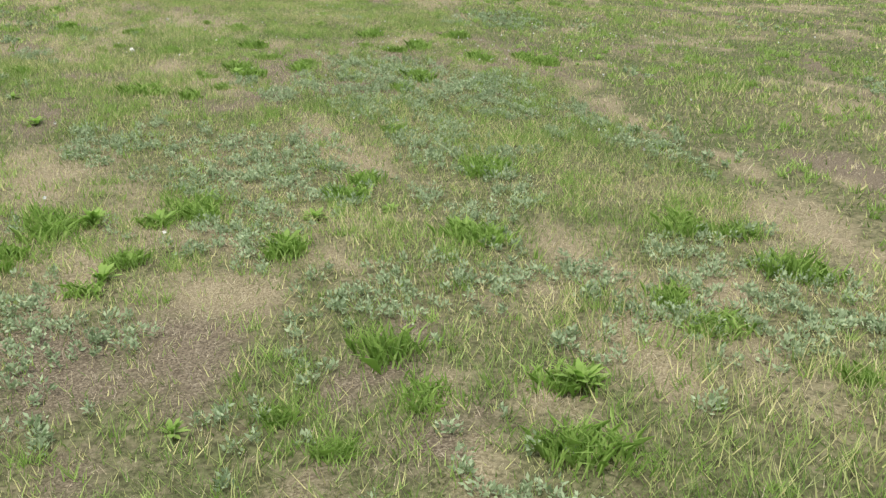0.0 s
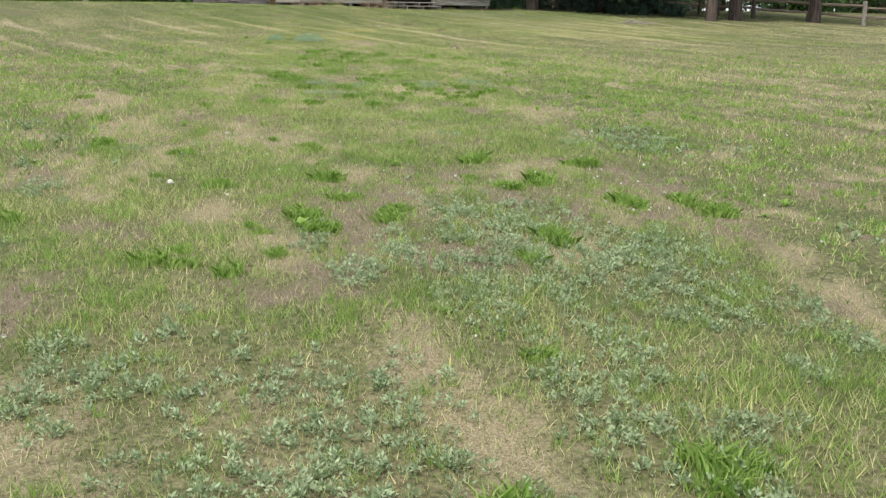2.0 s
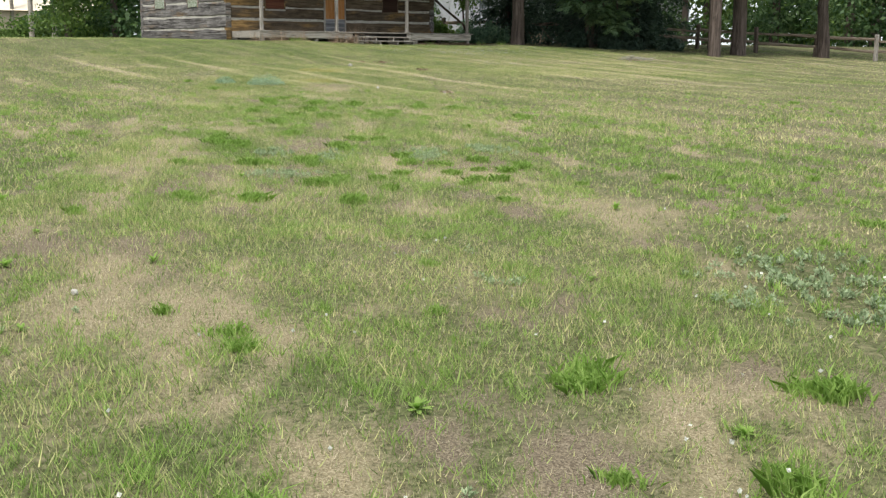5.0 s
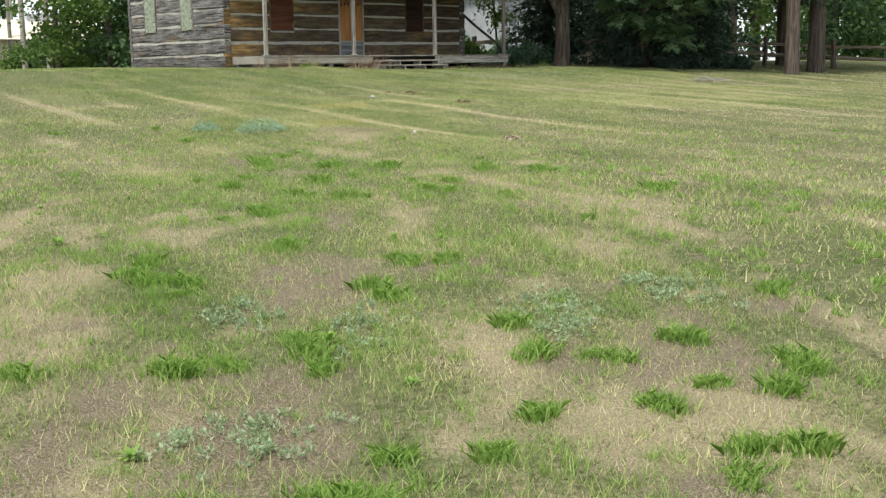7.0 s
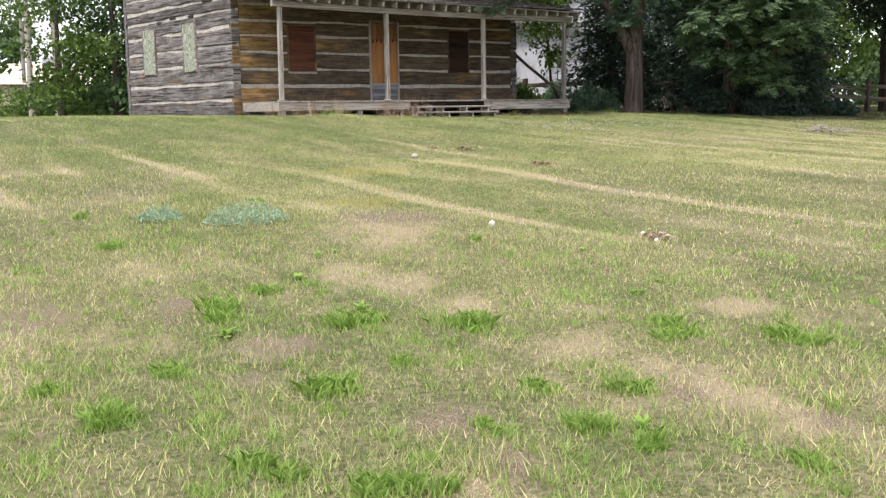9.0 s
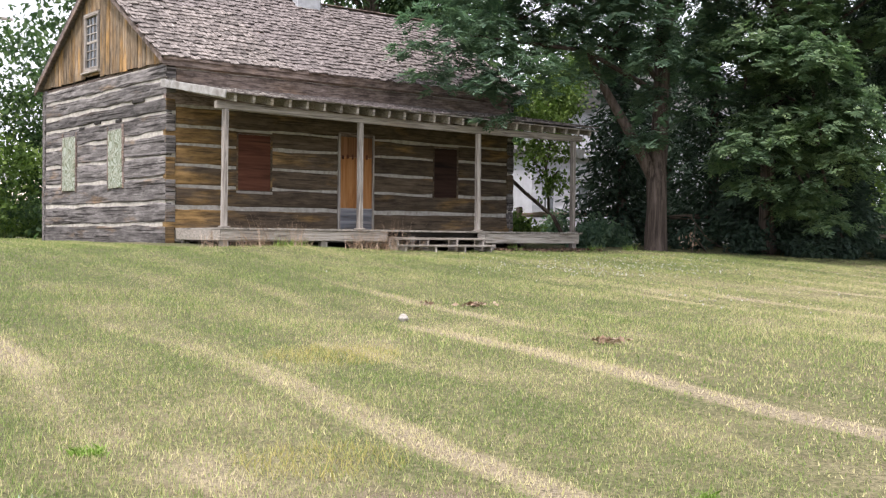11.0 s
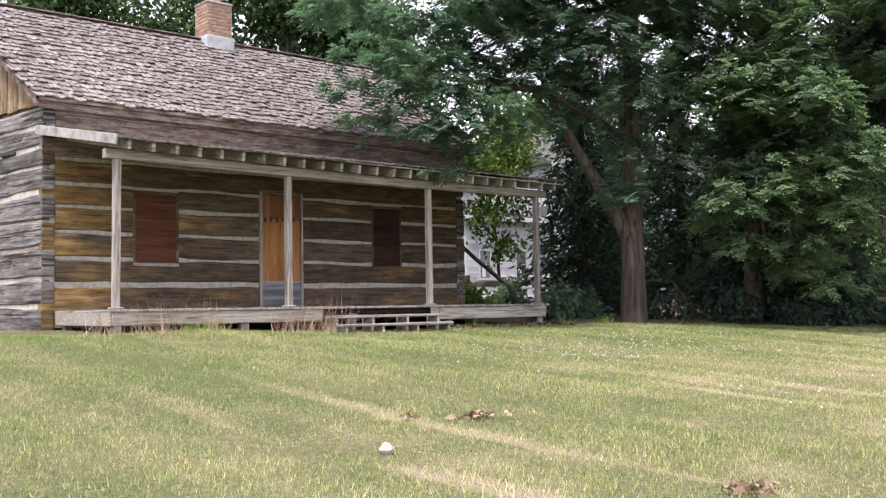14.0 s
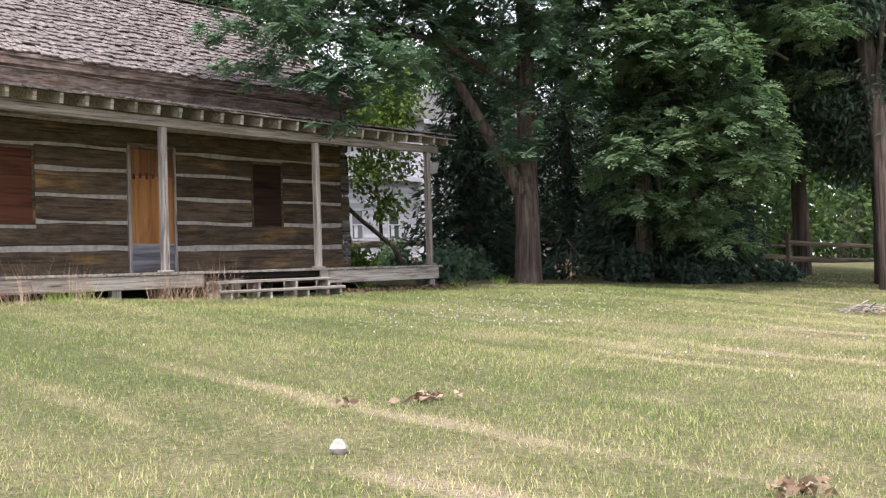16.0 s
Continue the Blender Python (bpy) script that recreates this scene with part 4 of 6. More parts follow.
def leaf_faces(centres, axis, size, width, rs, fold=0.25):
    """One four-cornered leaf at each centre, along axis, folded a little at the midrib."""
    k = len(centres)
    side = np.cross(axis, unit(rs, k))
    side /= np.linalg.norm(side, axis=1, keepdims=True) + 1e-9
    up = np.cross(side, axis)
    s = (size * rs.uniform(0.65, 1.3, k))[:, None]
    a = centres - axis * s * 0.5
    c = centres + axis * s * 0.5
    b_ = centres + side * s * width * 0.5 + up * s * fold * 0.3 - axis * s * 0.08
    d = centres - side * s * width * 0.5 + up * s * fold * 0.3 - axis * s * 0.08
    return np.stack([a, b_, c, d], 1).reshape(-1, 3)


def crown(name, lobes, n_leaf, size, width, material, rs, per=11, spread=0.26, droop=0.4, hollow=0.55, flat=0.75):
    """Foliage: clumps of leaves on uneven, overlapping lobes (x, y, z, radius), with gaps between them."""
    lob = np.array(lobes, float)
    sub = np.repeat(lob, 6, 0)
    sub[:, :3] += unit(rs, len(sub)) * sub[:, 3:] * 0.72
    sub[:, 3] *= rs.uniform(0.28, 0.6, len(sub))
    lob = sub
    w = lob[:, 3] ** 2
    n_cl = n_leaf // per
    pick = rs.choice(len(lob), n_cl, p=w / w.sum())
    d = unit(rs, n_cl)
    r = lob[pick, 3] * (hollow + (1.12 - hollow) * rs.random(n_cl) ** 0.6)
    warp = 1 + 0.22 * np.sin(d[:, 0] * 5 + pick) * np.cos(d[:, 2] * 4 + pick * 2)
    c = lob[pick, :3] + d * (r * warp)[:, None] * np.array([1, 1, flat])
    gap = np.sin(c[:, 0] * 1.9) * np.sin(c[:, 1] * 2.1 + 1) * np.sin(c[:, 2] * 2.6 + 2) > -0.32
    c, d = c[gap], d[gap]
    k = len(c)
    cen = np.repeat(c, per, 0) + rs.normal(size=(k * per, 3)) * spread * np.array([1, 1, 0.7])
    ax = np.repeat(d, per, 0) * 0.7 + unit(rs, k * per) * 0.8 + np.array([0, 0, -droop])
    ax /= np.linalg.norm(ax, axis=1, keepdims=True)
    vs = leaf_faces(cen, ax, size, width, rs)
    return tri_soup(name, vs, [4] * (len(vs) // 4), material)


def spray_crown(name, lobes, n_leaf, size, width, material, rs, fans=5, leaflets=7, flat=0.62, under=-0.25):
    """Foliage in tiers: drooping fans of pinnate leaves over the tops and sides of flattened lobes, dark gaps between."""
    lob = np.array(lobes, float)
    sub = np.repeat(lob, 8, 0)
    sub[:, :3] += unit(rs, len(sub)) * sub[:, 3:] * np.array([0.85, 0.85, 0.9])
    sub[:, 3] *= rs.uniform(0.34, 0.62, len(sub))
    w = sub[:, 3] ** 2
    n_cl = n_leaf // (fans * leaflets)
    pick = rs.choice(len(sub), n_cl * 2, p=w / w.sum())
    d = unit(rs, n_cl * 2)
    ok = np.nonzero(d[:, 2] > under)[0][:n_cl]
    pick, d = pick[ok], d[ok]
    r = sub[pick, 3] * rs.uniform(0.72, 1.1, len(d))
    c = sub[pick, :3] + d * r[:, None] * np.array([1, 1, flat])
    # leaf stalks fan out from each shoot and droop
    k = len(c) * fans
    out = np.repeat(d * np.array([1, 1, 0.35]) + np.array([0, 0, 0.12]), fans, 0) * 0.8 + unit(rs, k) * np.array([0.75, 0.75, 0.35])
    out /= np.linalg.norm(out, axis=1, keepdims=True)
    start = np.repeat(c, fans, 0) + unit(rs, k) * 0.05
    long_ = size * rs.uniform(1.5, 2.4, k)
    up = np.repeat(d * 0.55, fans, 0) + np.array([0, 0, 1.0]) + unit(rs, k) * 0.3
    side = np.cross(out, up)
    side /= np.linalg.norm(side, axis=1, keepdims=True) + 1e-9
    vs = []
    for j in range(leaflets):
        f = 1.0 if j == leaflets - 1 else (j // 2 + 1) / (leaflets // 2 + 0.6)
        sg = 0.0 if j == leaflets - 1 else (1.0 if j % 2 else -1.0)
        cen = start + out * (long_ * f)[:, None] + np.array([0, 0, -1.0]) * (long_ * 0.38 * f * f)[:, None] + side * (sg * size * 0.42)
        ax = out * (0.55 if sg else 1.0) + side * sg * 0.9 + np.array([0, 0, -0.32]) + unit(rs, k) * 0.18
        ax /= np.linalg.norm(ax, axis=1, keepdims=True)
        cr = np.cross(ax, up)
        cr /= np.linalg.norm(cr, axis=1, keepdims=True) + 1e-9
        s_ = (size * rs.uniform(0.75, 1.2, k))[:, None]
        vs.append(np.stack([cen - ax * s_ * 0.5, cen + cr * s_ * width * 0.5 - ax * s_ * 0.05, cen + ax * s_ * 0.5, cen - cr * s_ * width * 0.5 - ax * s_ * 0.05], 1))
    vs = np.concatenate(vs).reshape(-1, 3)
    return tri_soup(name, vs, [4] * (len(vs) // 4), material)


def limb(points, r0, r1, material, name="limb", sides=10, wob=0.12, seed=0):
    """A tapered, slightly crooked limb through the points."""
    pts = [Vector(p) for p in points]
    fine = []
    for i in range(len(pts) - 1):
        for k in range(5):
            fine.append(pts[i].lerp(pts[i + 1], k / 5))
    fine.append(pts[-1])
    vs, fs = [], []
    n_ = len(fine)
    for i, p in enumerate(fine):
        d = (fine[min(i + 1, n_ - 1)] - fine[max(i - 1, 0)]).normalized()
        s = d.orthogonal().normalized() if abs(d.z) < 0.9 else Vector((1, 0, 0)).cross(d).normalized()
        t = d.cross(s)
        r = r0 + (r1 - r0) * i / (n_ - 1)
        for j in range(sides):
            a = 2 * math.pi * j / sides
            rr = r * (1 + wob * noise.noise((math.cos(a) * 1.5, math.sin(a) * 1.5 + seed, p.z * 1.4)))
            vs.append(p + (s * math.cos(a) + t * math.sin(a)) * rr)
    for i in range(n_ - 1):
        for j in range(sides):
            k = (j + 1) % sides
            fs.append((i * sides + j, i * sides + k, (i + 1) * sides + k, (i + 1) * sides + j))
    fs.append(tuple(range((n_ - 1) * sides, n_ * sides)))
    return mesh_of(name, vs, fs, material, True)


def tree(name, base, trunk_pts, r0, r1, lobes, n_leaf, size, width, leaf, label, rs, limbs=None, group="", foliage=crown, **kw):
    """A tree in world coordinates: trunk, limbs towards its largest lobes, one crown of leaves."""
    base = (base[0], base[1], float(ground_z(base[0], base[1])))
    ob = empty(name, base, label, "tree" if "shrub" not in name else "shrub", group)
    inv = Matrix.Translation((-base[0], -base[1], -base[2]))
    if trunk_pts:
        flare = [(trunk_pts[0][0], trunk_pts[0][1], base[2] - 0.15)] + list(trunk_pts)
        part("trunk", limb(flare, r0 * 1.15, r1, M["bark"], "trunk", 14), None, ob, m=inv)
        for q in (limbs if limbs is not None else [l_[:3] for l_ in lobes]):
            q = Vector(q)
            f = rs.uniform(0.35, 0.95)
            i = int(f * (len(trunk_pts) - 1))
            s = Vector(trunk_pts[i]).lerp(Vector(trunk_pts[min(i + 1, len(trunk_pts) - 1)]), f * (len(trunk_pts) - 1) - i)
            mid = s.lerp(q, 0.5) + Vector((rs.normal(0, 0.25), rs.normal(0, 0.25), 0.35))
            part("limb", limb([s, mid, q], r1 * rs.uniform(0.5, 0.8), 0.03, M["bark"], "limb", 7), None, ob, m=inv)
    part("crown", foliage("crown", lobes, n_leaf, size, width, leaf, rs, **kw), None, ob, m=inv)
    return ob


rt = np.random.default_rng(21)
elder = tree("box_elder_tree", (10.47, -1.13), [(10.47, -1.13, 0.3), (10.5, -1.1, 1.6), (10.75, -0.95, 2.9), (10.9, -0.9, 5.0), (10.8, -1.0, 7.5), (10.5, -1.0, 9.5)], 0.25, 0.12,
     [(4.9, 0.0, 4.0, 0.8), (5.7, 0.1, 4.9, 1.3), (6.0, -0.6, 3.25, 0.55), (5.8, 1.1, 5.9, 1.3), (6.5, -0.4, 4.2, 1.1), (7.1, 0.0, 6.5, 1.9), (9.2, -0.4, 6.5, 1.9), (8.6, -0.2, 8.5, 2.3),
      (10.6, -1.6, 8.2, 2.3), (9.7, -1.7, 3.1, 0.85), (10.6, 0.6, 5.3, 1.1), (11.0, -1.6, 5.9, 1.3), (7.8, -0.5, 4.6, 0.9), (9.5, -1.2, 10.5, 2.4), (9.9, -2.0, 4.1, 0.8), (10.3, -2.2, 5.3, 1.1), (8.2, 0.4, 7.6, 1.4), (9.6, 0.3, 7.4, 1.4), (10.4, 0.5, 6.8, 1.2), (7.4, -0.6, 5.6, 1.2), (8.6, -0.8, 5.6, 1.2), (9.0, -0.9, 4.5, 0.9), (5.4, -0.3, 3.6, 0.7), (12.0, -1.6, 4.6, 1.1)],
     155000, 0.122, 0.44, M["leaf"], "leafy box elder with thick trunk leaning over the porch end", rt,
     foliage=spray_crown, limbs=[(9.2, -0.2, 4.4), (7.0, -0.1, 5.2), (8.6, -0.2, 8.0), (11.8, -1.8, 6.0), (5.9, 0.3, 4.8), (12.4, -0.2, 6.5), (9.0, -0.6, 4.8)])
part("limb", limb([(10.45, -1.05, 1.75), (10.05, -0.75, 2.7), (9.45, -0.35, 3.9), (8.9, 0.0, 5.4), (8.6, 0.1, 6.8)], 0.17, 0.02, M["bark"], "limb", 10), None, elder, m=Matrix.Translation(-elder.location))
tree("box_elder_tree", (13.6, -1.9), [(13.6, -1.9, 0.3), (13.5, -2.0, 2.5), (13.2, -2.4, 5.0), (13.0, -2.6, 8.0)], 0.2, 0.09,
     [(12.6, -2.8, 5.5, 1.7), (12.3, -3.6, 3.5, 1.4), (11.9, -3.0, 2.2, 1.0), (12.6, -3.7, 1.5, 0.75), (13.6, -3.7, 6.6, 1.9), (12.2, -2.3, 3.9, 1.1), (13.7, -3.7, 3.4, 1.2), (12.0, -2.6, 7.8, 1.8),
      (11.6, -2.2, 6.3, 1.2), (12.5, -4.2, 2.5, 0.95), (13.2, -3.0, 9.5, 2.2), (13.6, -3.2, 1.6, 0.8), (14.5, -5.3, 6.6, 1.7), (14.6, -4.8, 4.4, 1.2), (15.2, -4.6, 8.5, 2.0), (12.4, -3.4, 2.6, 1.1), (13.4, -4.2, 2.8, 1.1), (12.9, -3.9, 4.4, 1.2), (11.8, -3.4, 4.8, 1.0), (13.0, -4.0, 1.4, 0.9), (11.9, -3.3, 1.6, 0.8)],
     165000, 0.122, 0.44, M["lit_leaf"], "box elder with foliage hanging to the ground", rt, foliage=spray_crown)
tree("oak_tree", (10.6, 12.2), [(10.6, 12.2, 0.5), (10.7, 11.8, 4.0), (10.5, 11.2, 6.6), (9.9, 11.4, 8.8), (9.3, 11.8, 10.4), (8.4, 12.2, 12.0)], 0.38, 0.13,
     [(4.6, 14.1, 9.7, 2.1), (3.2, 15.2, 10.0, 1.0), (6.6, 12.6, 9.2, 1.9), (9.0, 11.9, 9.8, 2.0), (10.8, 10.8, 8.9, 1.6), (6.0, 14.0, 12.4, 2.6), (9.5, 11.3, 12.5, 2.8), (12.7, 10.3, 10.6, 2.1),
      (7.7, 12.8, 11.4, 2.2), (3.7, 13.6, 8.8, 0.9), (12.5, 10.5, 7.5, 1.7), (8.0, 13.0, 15.0, 3.0)],
     74000, 0.19, 0.6, M["leaf_oak"], "tall broad-leaved tree rising behind the cabin roof", rt, per=9, spread=0.34)


def conifer(base, height, radius, label, rs, n_layer=26):
    """A dark spruce: whorls of drooping boughs set with needle sprays, uneven in length."""
    bz = float(ground_z(*base))
    ob = empty("spruce_tree", (base[0], base[1], bz), label, "tree", "dark spruces beside the cabin")
    part("trunk", limb([(0, 0, -0.1), (0.03, 0.02, height * 0.5), (0, 0, height * 0.97)], 0.17, 0.03, M["bark"], "trunk", 9), None, ob)
    cen, ax = [], []
    for i in range(n_layer):
        z = 0.35 + (height - 0.6) * i / n_layer
        reach = radius * (1 - z / height) ** 0.75
        for j in range(8):
            a = rs.uniform(0, 2 * math.pi)
            ln = reach * rs.uniform(0.55, 1.15)
            k = max(6, int(ln * 42))
            u = rs.random(k) ** 0.7
            d = np.array([math.cos(a), math.sin(a), 0])
            p = np.outer(u * ln, d) + np.array([0, 0, z]) + np.outer(u ** 1.6, [0, 0, -0.32 * ln])
            p += rs.normal(size=(k, 3)) * (0.04 + 0.13 * (1 - abs(u - 0.5)))[:, None]
            cen.append(p)
            q = np.tile(d, (k, 1)) + rs.normal(size=(k, 3)) * 0.6 + np.array([0, 0, -0.45])
            ax.append(q / np.linalg.norm(q, axis=1, keepdims=True))
    cen, ax = np.concatenate(cen), np.concatenate(ax)
    vs = leaf_faces(cen, ax, 0.26, 0.26, rs, 0.1)
    part("crown", tri_soup("crown", vs, [4] * (len(vs) // 4), M["needle"]), None, ob)
    return ob


for bx, by, h, r in ((12.9, 2.4, 7.0, 1.8), (15.6, 1.4, 9.5, 2.2), (16.4, -1.0, 9.0, 2.2), (19.7, 0.8, 9.5, 2.5), (17.2, 4.6, 8.0, 2.3), (14.3, -1.5, 6.0, 1.9), (15.6, -2.6, 4.2, 1.3)):
    conifer((bx, by), h, r, "dark drooping spruce in shade beside the cabin", rt)
# the two dark trunks by the fence
tree("roadside_tree", (16.1, -6.2), [(16.1, -6.2, 0.2), (16.15, -6.1, 2.4), (16.1, -5.8, 5.0), (16.5, -5.2, 8.0)], 0.23, 0.16,
     [(16.6, -6.6, 4.4, 1.1), (17.6, -6.0, 4.2, 1.3), (17.5, -4.6, 3.0, 1.0), (18.6, -5.7, 3.0, 1.1), (16.9, -5.6, 3.4, 0.9), (19.7, -4.6, 3.0, 1.1), (16.4, -4.4, 3.8, 0.9), (20.6, -6.0, 3.4, 1.2), (16.4, -5.2, 5.6, 1.8), (15.6, -6.0, 6.8, 2.0), (17.6, -5.0, 6.6, 2.2), (16.8, -4.4, 8.6, 2.6), (18.6, -6.0, 5.6, 1.8), (15.0, -4.6, 8.6, 2.0), (19.4, -4.4, 4.4, 1.3)],
     40000, 0.2, 0.3, M["needle"], "dark roadside tree with bare lower trunk", rt, per=10)
tree("roadside_tree", (18.7, -5.3), [(18.7, -5.3, 0.2), (18.7, -5.25, 2.4), (18.75, -5.1, 5.0), (18.8, -4.9, 8.0)], 0.3, 0.16,
     [(18.6, -4.0, 6.0, 2.0), (20.6, -4.6, 5.6, 2.0), (17.6, -2.8, 6.2, 1.8), (19.6, -2.8, 8.6, 2.8), (21.8, -3.8, 7.0, 2.2)],
     24000, 0.22, 0.35, M["needle"], "dark roadside tree with bare lower trunk", rt, per=10)
tree("roadside_tree", (22.6, -6.6), [(22.6, -6.6, 0.2), (22.5, -6.5, 1.6), (22.8, -6.4, 4.0), (22.8, -6.2, 6.0)], 0.26, 0.12,
     [(22.6, -6.4, 4.6, 1.9), (24.2, -6.8, 4.8, 1.8), (21.4, -6.2, 5.2, 1.7), (23.0, -6.0, 6.6, 2.2), (25.4, -6.4, 5.6, 1.6)],
     20000, 0.24, 0.35, M["needle"], "dark roadside tree with bare lower trunk", rt, per=10)
tree("roadside_tree", (20.4, -2.6), [(20.4, -2.6, 0.2), (20.3, -2.6, 2.4), (20.4, -2.7, 5.0), (20.2, -2.8, 8.5)], 0.24, 0.1,
     [(20.3, -2.9, 4.2, 1.7), (21.5, -2.0, 6.3, 2.3), (19.0, -3.0, 6.3, 2.0), (20.0, -3.0, 9.0, 2.6), (18.5, -3.4, 4.2, 1.3), (21.9, -4.0, 4.2, 1.5), (19.4, -3.6, 3.2, 0.9)],
     30000, 0.2, 0.32, M["needle"], "dark roadside tree with bare lower trunk", rt, per=10)
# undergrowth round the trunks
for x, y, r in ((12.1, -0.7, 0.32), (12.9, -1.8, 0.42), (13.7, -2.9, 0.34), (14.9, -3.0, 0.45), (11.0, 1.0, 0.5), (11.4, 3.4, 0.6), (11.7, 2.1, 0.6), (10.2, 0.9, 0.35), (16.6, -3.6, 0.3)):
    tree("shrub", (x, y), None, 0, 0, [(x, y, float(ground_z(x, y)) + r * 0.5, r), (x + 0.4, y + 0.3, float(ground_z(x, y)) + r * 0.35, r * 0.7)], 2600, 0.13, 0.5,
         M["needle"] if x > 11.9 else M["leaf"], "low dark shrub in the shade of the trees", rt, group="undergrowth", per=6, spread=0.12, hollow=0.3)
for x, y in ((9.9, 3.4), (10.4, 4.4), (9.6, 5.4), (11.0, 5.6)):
    tree("shrub", (x, y), None, 0, 0, [(x, y, 0.55, 0.5), (x + 0.5, y + 0.4, 0.4, 0.45)], 1800, 0.14, 0.5, M["leaf_sun"], "green shrub in sunlit leaf colour behind the porch end", rt, group="undergrowth", per=6, spread=0.14, hollow=0.3)
# hanging vine-like branch seen through the open porch end
tree("sapling", (12.2, 4.6), [(12.2, 4.6, 0.3), (12.0, 4.5, 2.0), (11.6, 4.4, 3.6)], 0.05, 0.03,
     [(11.6, 4.4, 3.4, 0.7), (11.3, 4.3, 2.6, 0.5), (12.0, 4.5, 4.2, 0.8), (11.0, 4.4, 3.9, 0.6), (12.0, 4.4, 2.0, 0.4), (12.6, 5.2, 4.6, 1.1), (13.4, 5.4, 5.8, 1.3), (12.9, 4.9, 3.2, 0.6)], 10000, 0.14, 0.55, M["leaf_sun"], "slender sapling in front of the white house", rt, per=7, spread=0.2)

# far trees: three shapes, repeated
far_shapes = []
for k in range(3):
    rs_ = np.random.default_rng(50 + k)
    lob = [(rs_.normal(0, 2.2), rs_.normal(0, 2.2), rs_.uniform(3.2, 9.0), rs_.uniform(1.5, 2.6)) for _ in range(11)] + [(rs_.normal(0, 2.6), rs_.normal(0, 2.6), 2.0, 1.5) for _ in range(4)] + [(rs_.normal(0, 2.6), rs_.normal(0, 2.6), 0.9, 1.3) for _ in range(5)]
    tr_me = limb([(0, 0, -0.3), (0.1, 0.1, 3.0), (0, 0.2, 7.0)], 0.32, 0.1, M["bark"], "trunk", 9)
    # each crown in the plain and in the sunlit leaf colour
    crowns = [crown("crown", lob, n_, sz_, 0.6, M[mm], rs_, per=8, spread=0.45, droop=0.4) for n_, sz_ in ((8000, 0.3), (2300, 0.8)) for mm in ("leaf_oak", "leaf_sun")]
    far_shapes.append((tr_me, crowns))


def far_tree(x, y, s, k, bright, label="leafy tree in the distance", coarse=0):
    ob = empty("tree", (x, y, float(ground_z(x, y))), label, "tree", "distant trees")
    tr_me, crowns = far_shapes[k % 3]
    part("trunk", tr_me, None, ob)
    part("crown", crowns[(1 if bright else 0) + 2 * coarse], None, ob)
    ob.rotation_euler = (0, 0, k * 1.7 + x)
    ob.scale = (s, s, s * (0.9 + 0.05 * (k % 4)))
    return ob


k = 0
for x, y, s, br in ((1.0, 25.5, 0.7, 1), (3.2, 24.5, 0.8, 0), (6.0, 26, 1.1, 0), (-27, 37, 1.0, 0), (9, 30, 1.2, 0), (14, 26, 1.1, 0), (20, 24, 1.2, 0),
                    (28, 26, 1.2, 0), (34, 20, 1.1, 1), (33, 10, 0.8, 0), (37, 6.5, 1.0, 0), (38, 2, 1.0, 0), (42, -2, 1.0, 0), (45, -8, 1.1, 0), (40, 14, 1.2, 1), (47, 6, 1.3, 1), (50, -14, 1.2, 0), (46, -20, 1.0, 0), (38, 28, 1.3, 0)):
    k += 1
    far_tree(x, y, s, k, br)
for j in range(46):
    a = radians(-28 + j * 4.3)
    d = 78 + 14 * math.sin(j * 2.1)
    far_tree(-8 + d * math.cos(a), -10 + d * math.sin(a), 0.72 + 0.15 * math.sin(j * 1.3), j, j % 3 == 0, "leafy tree on the far edge of the grounds", 1)

# ---- white clapboard house behind the trees ----
house = empty("house", (28.1, 15.8, 0.12), "white clapboard farmhouse half hidden behind trees", "house")


def clapboard(x0, x1, y, z0, z1, holes=()):
    """Overlapping boards along x on a wall that faces -y, joined, broken at the windows."""
    bm = bmesh.new()
    z = z0
    while z < z1:
        runs, s = [], x0
        for a, b_, lo, hi in holes:
            if lo < z + 0.07 < hi:
                runs.append((s, a))
                s = b_
        runs.append((s, x1))
        for a, b_ in runs:
            v = [bm.verts.new(p) for p in ((a, y - 0.028, z), (b_, y - 0.028, z), (b_, y - 0.004, z + 0.14), (a, y - 0.004, z + 0.14), (a, y, z), (b_, y, z))]
            bm.faces.new((v[0], v[1], v[2], v[3])), bm.faces.new((v[4], v[5], v[1], v[0]))
        z += 0.135
    return bm


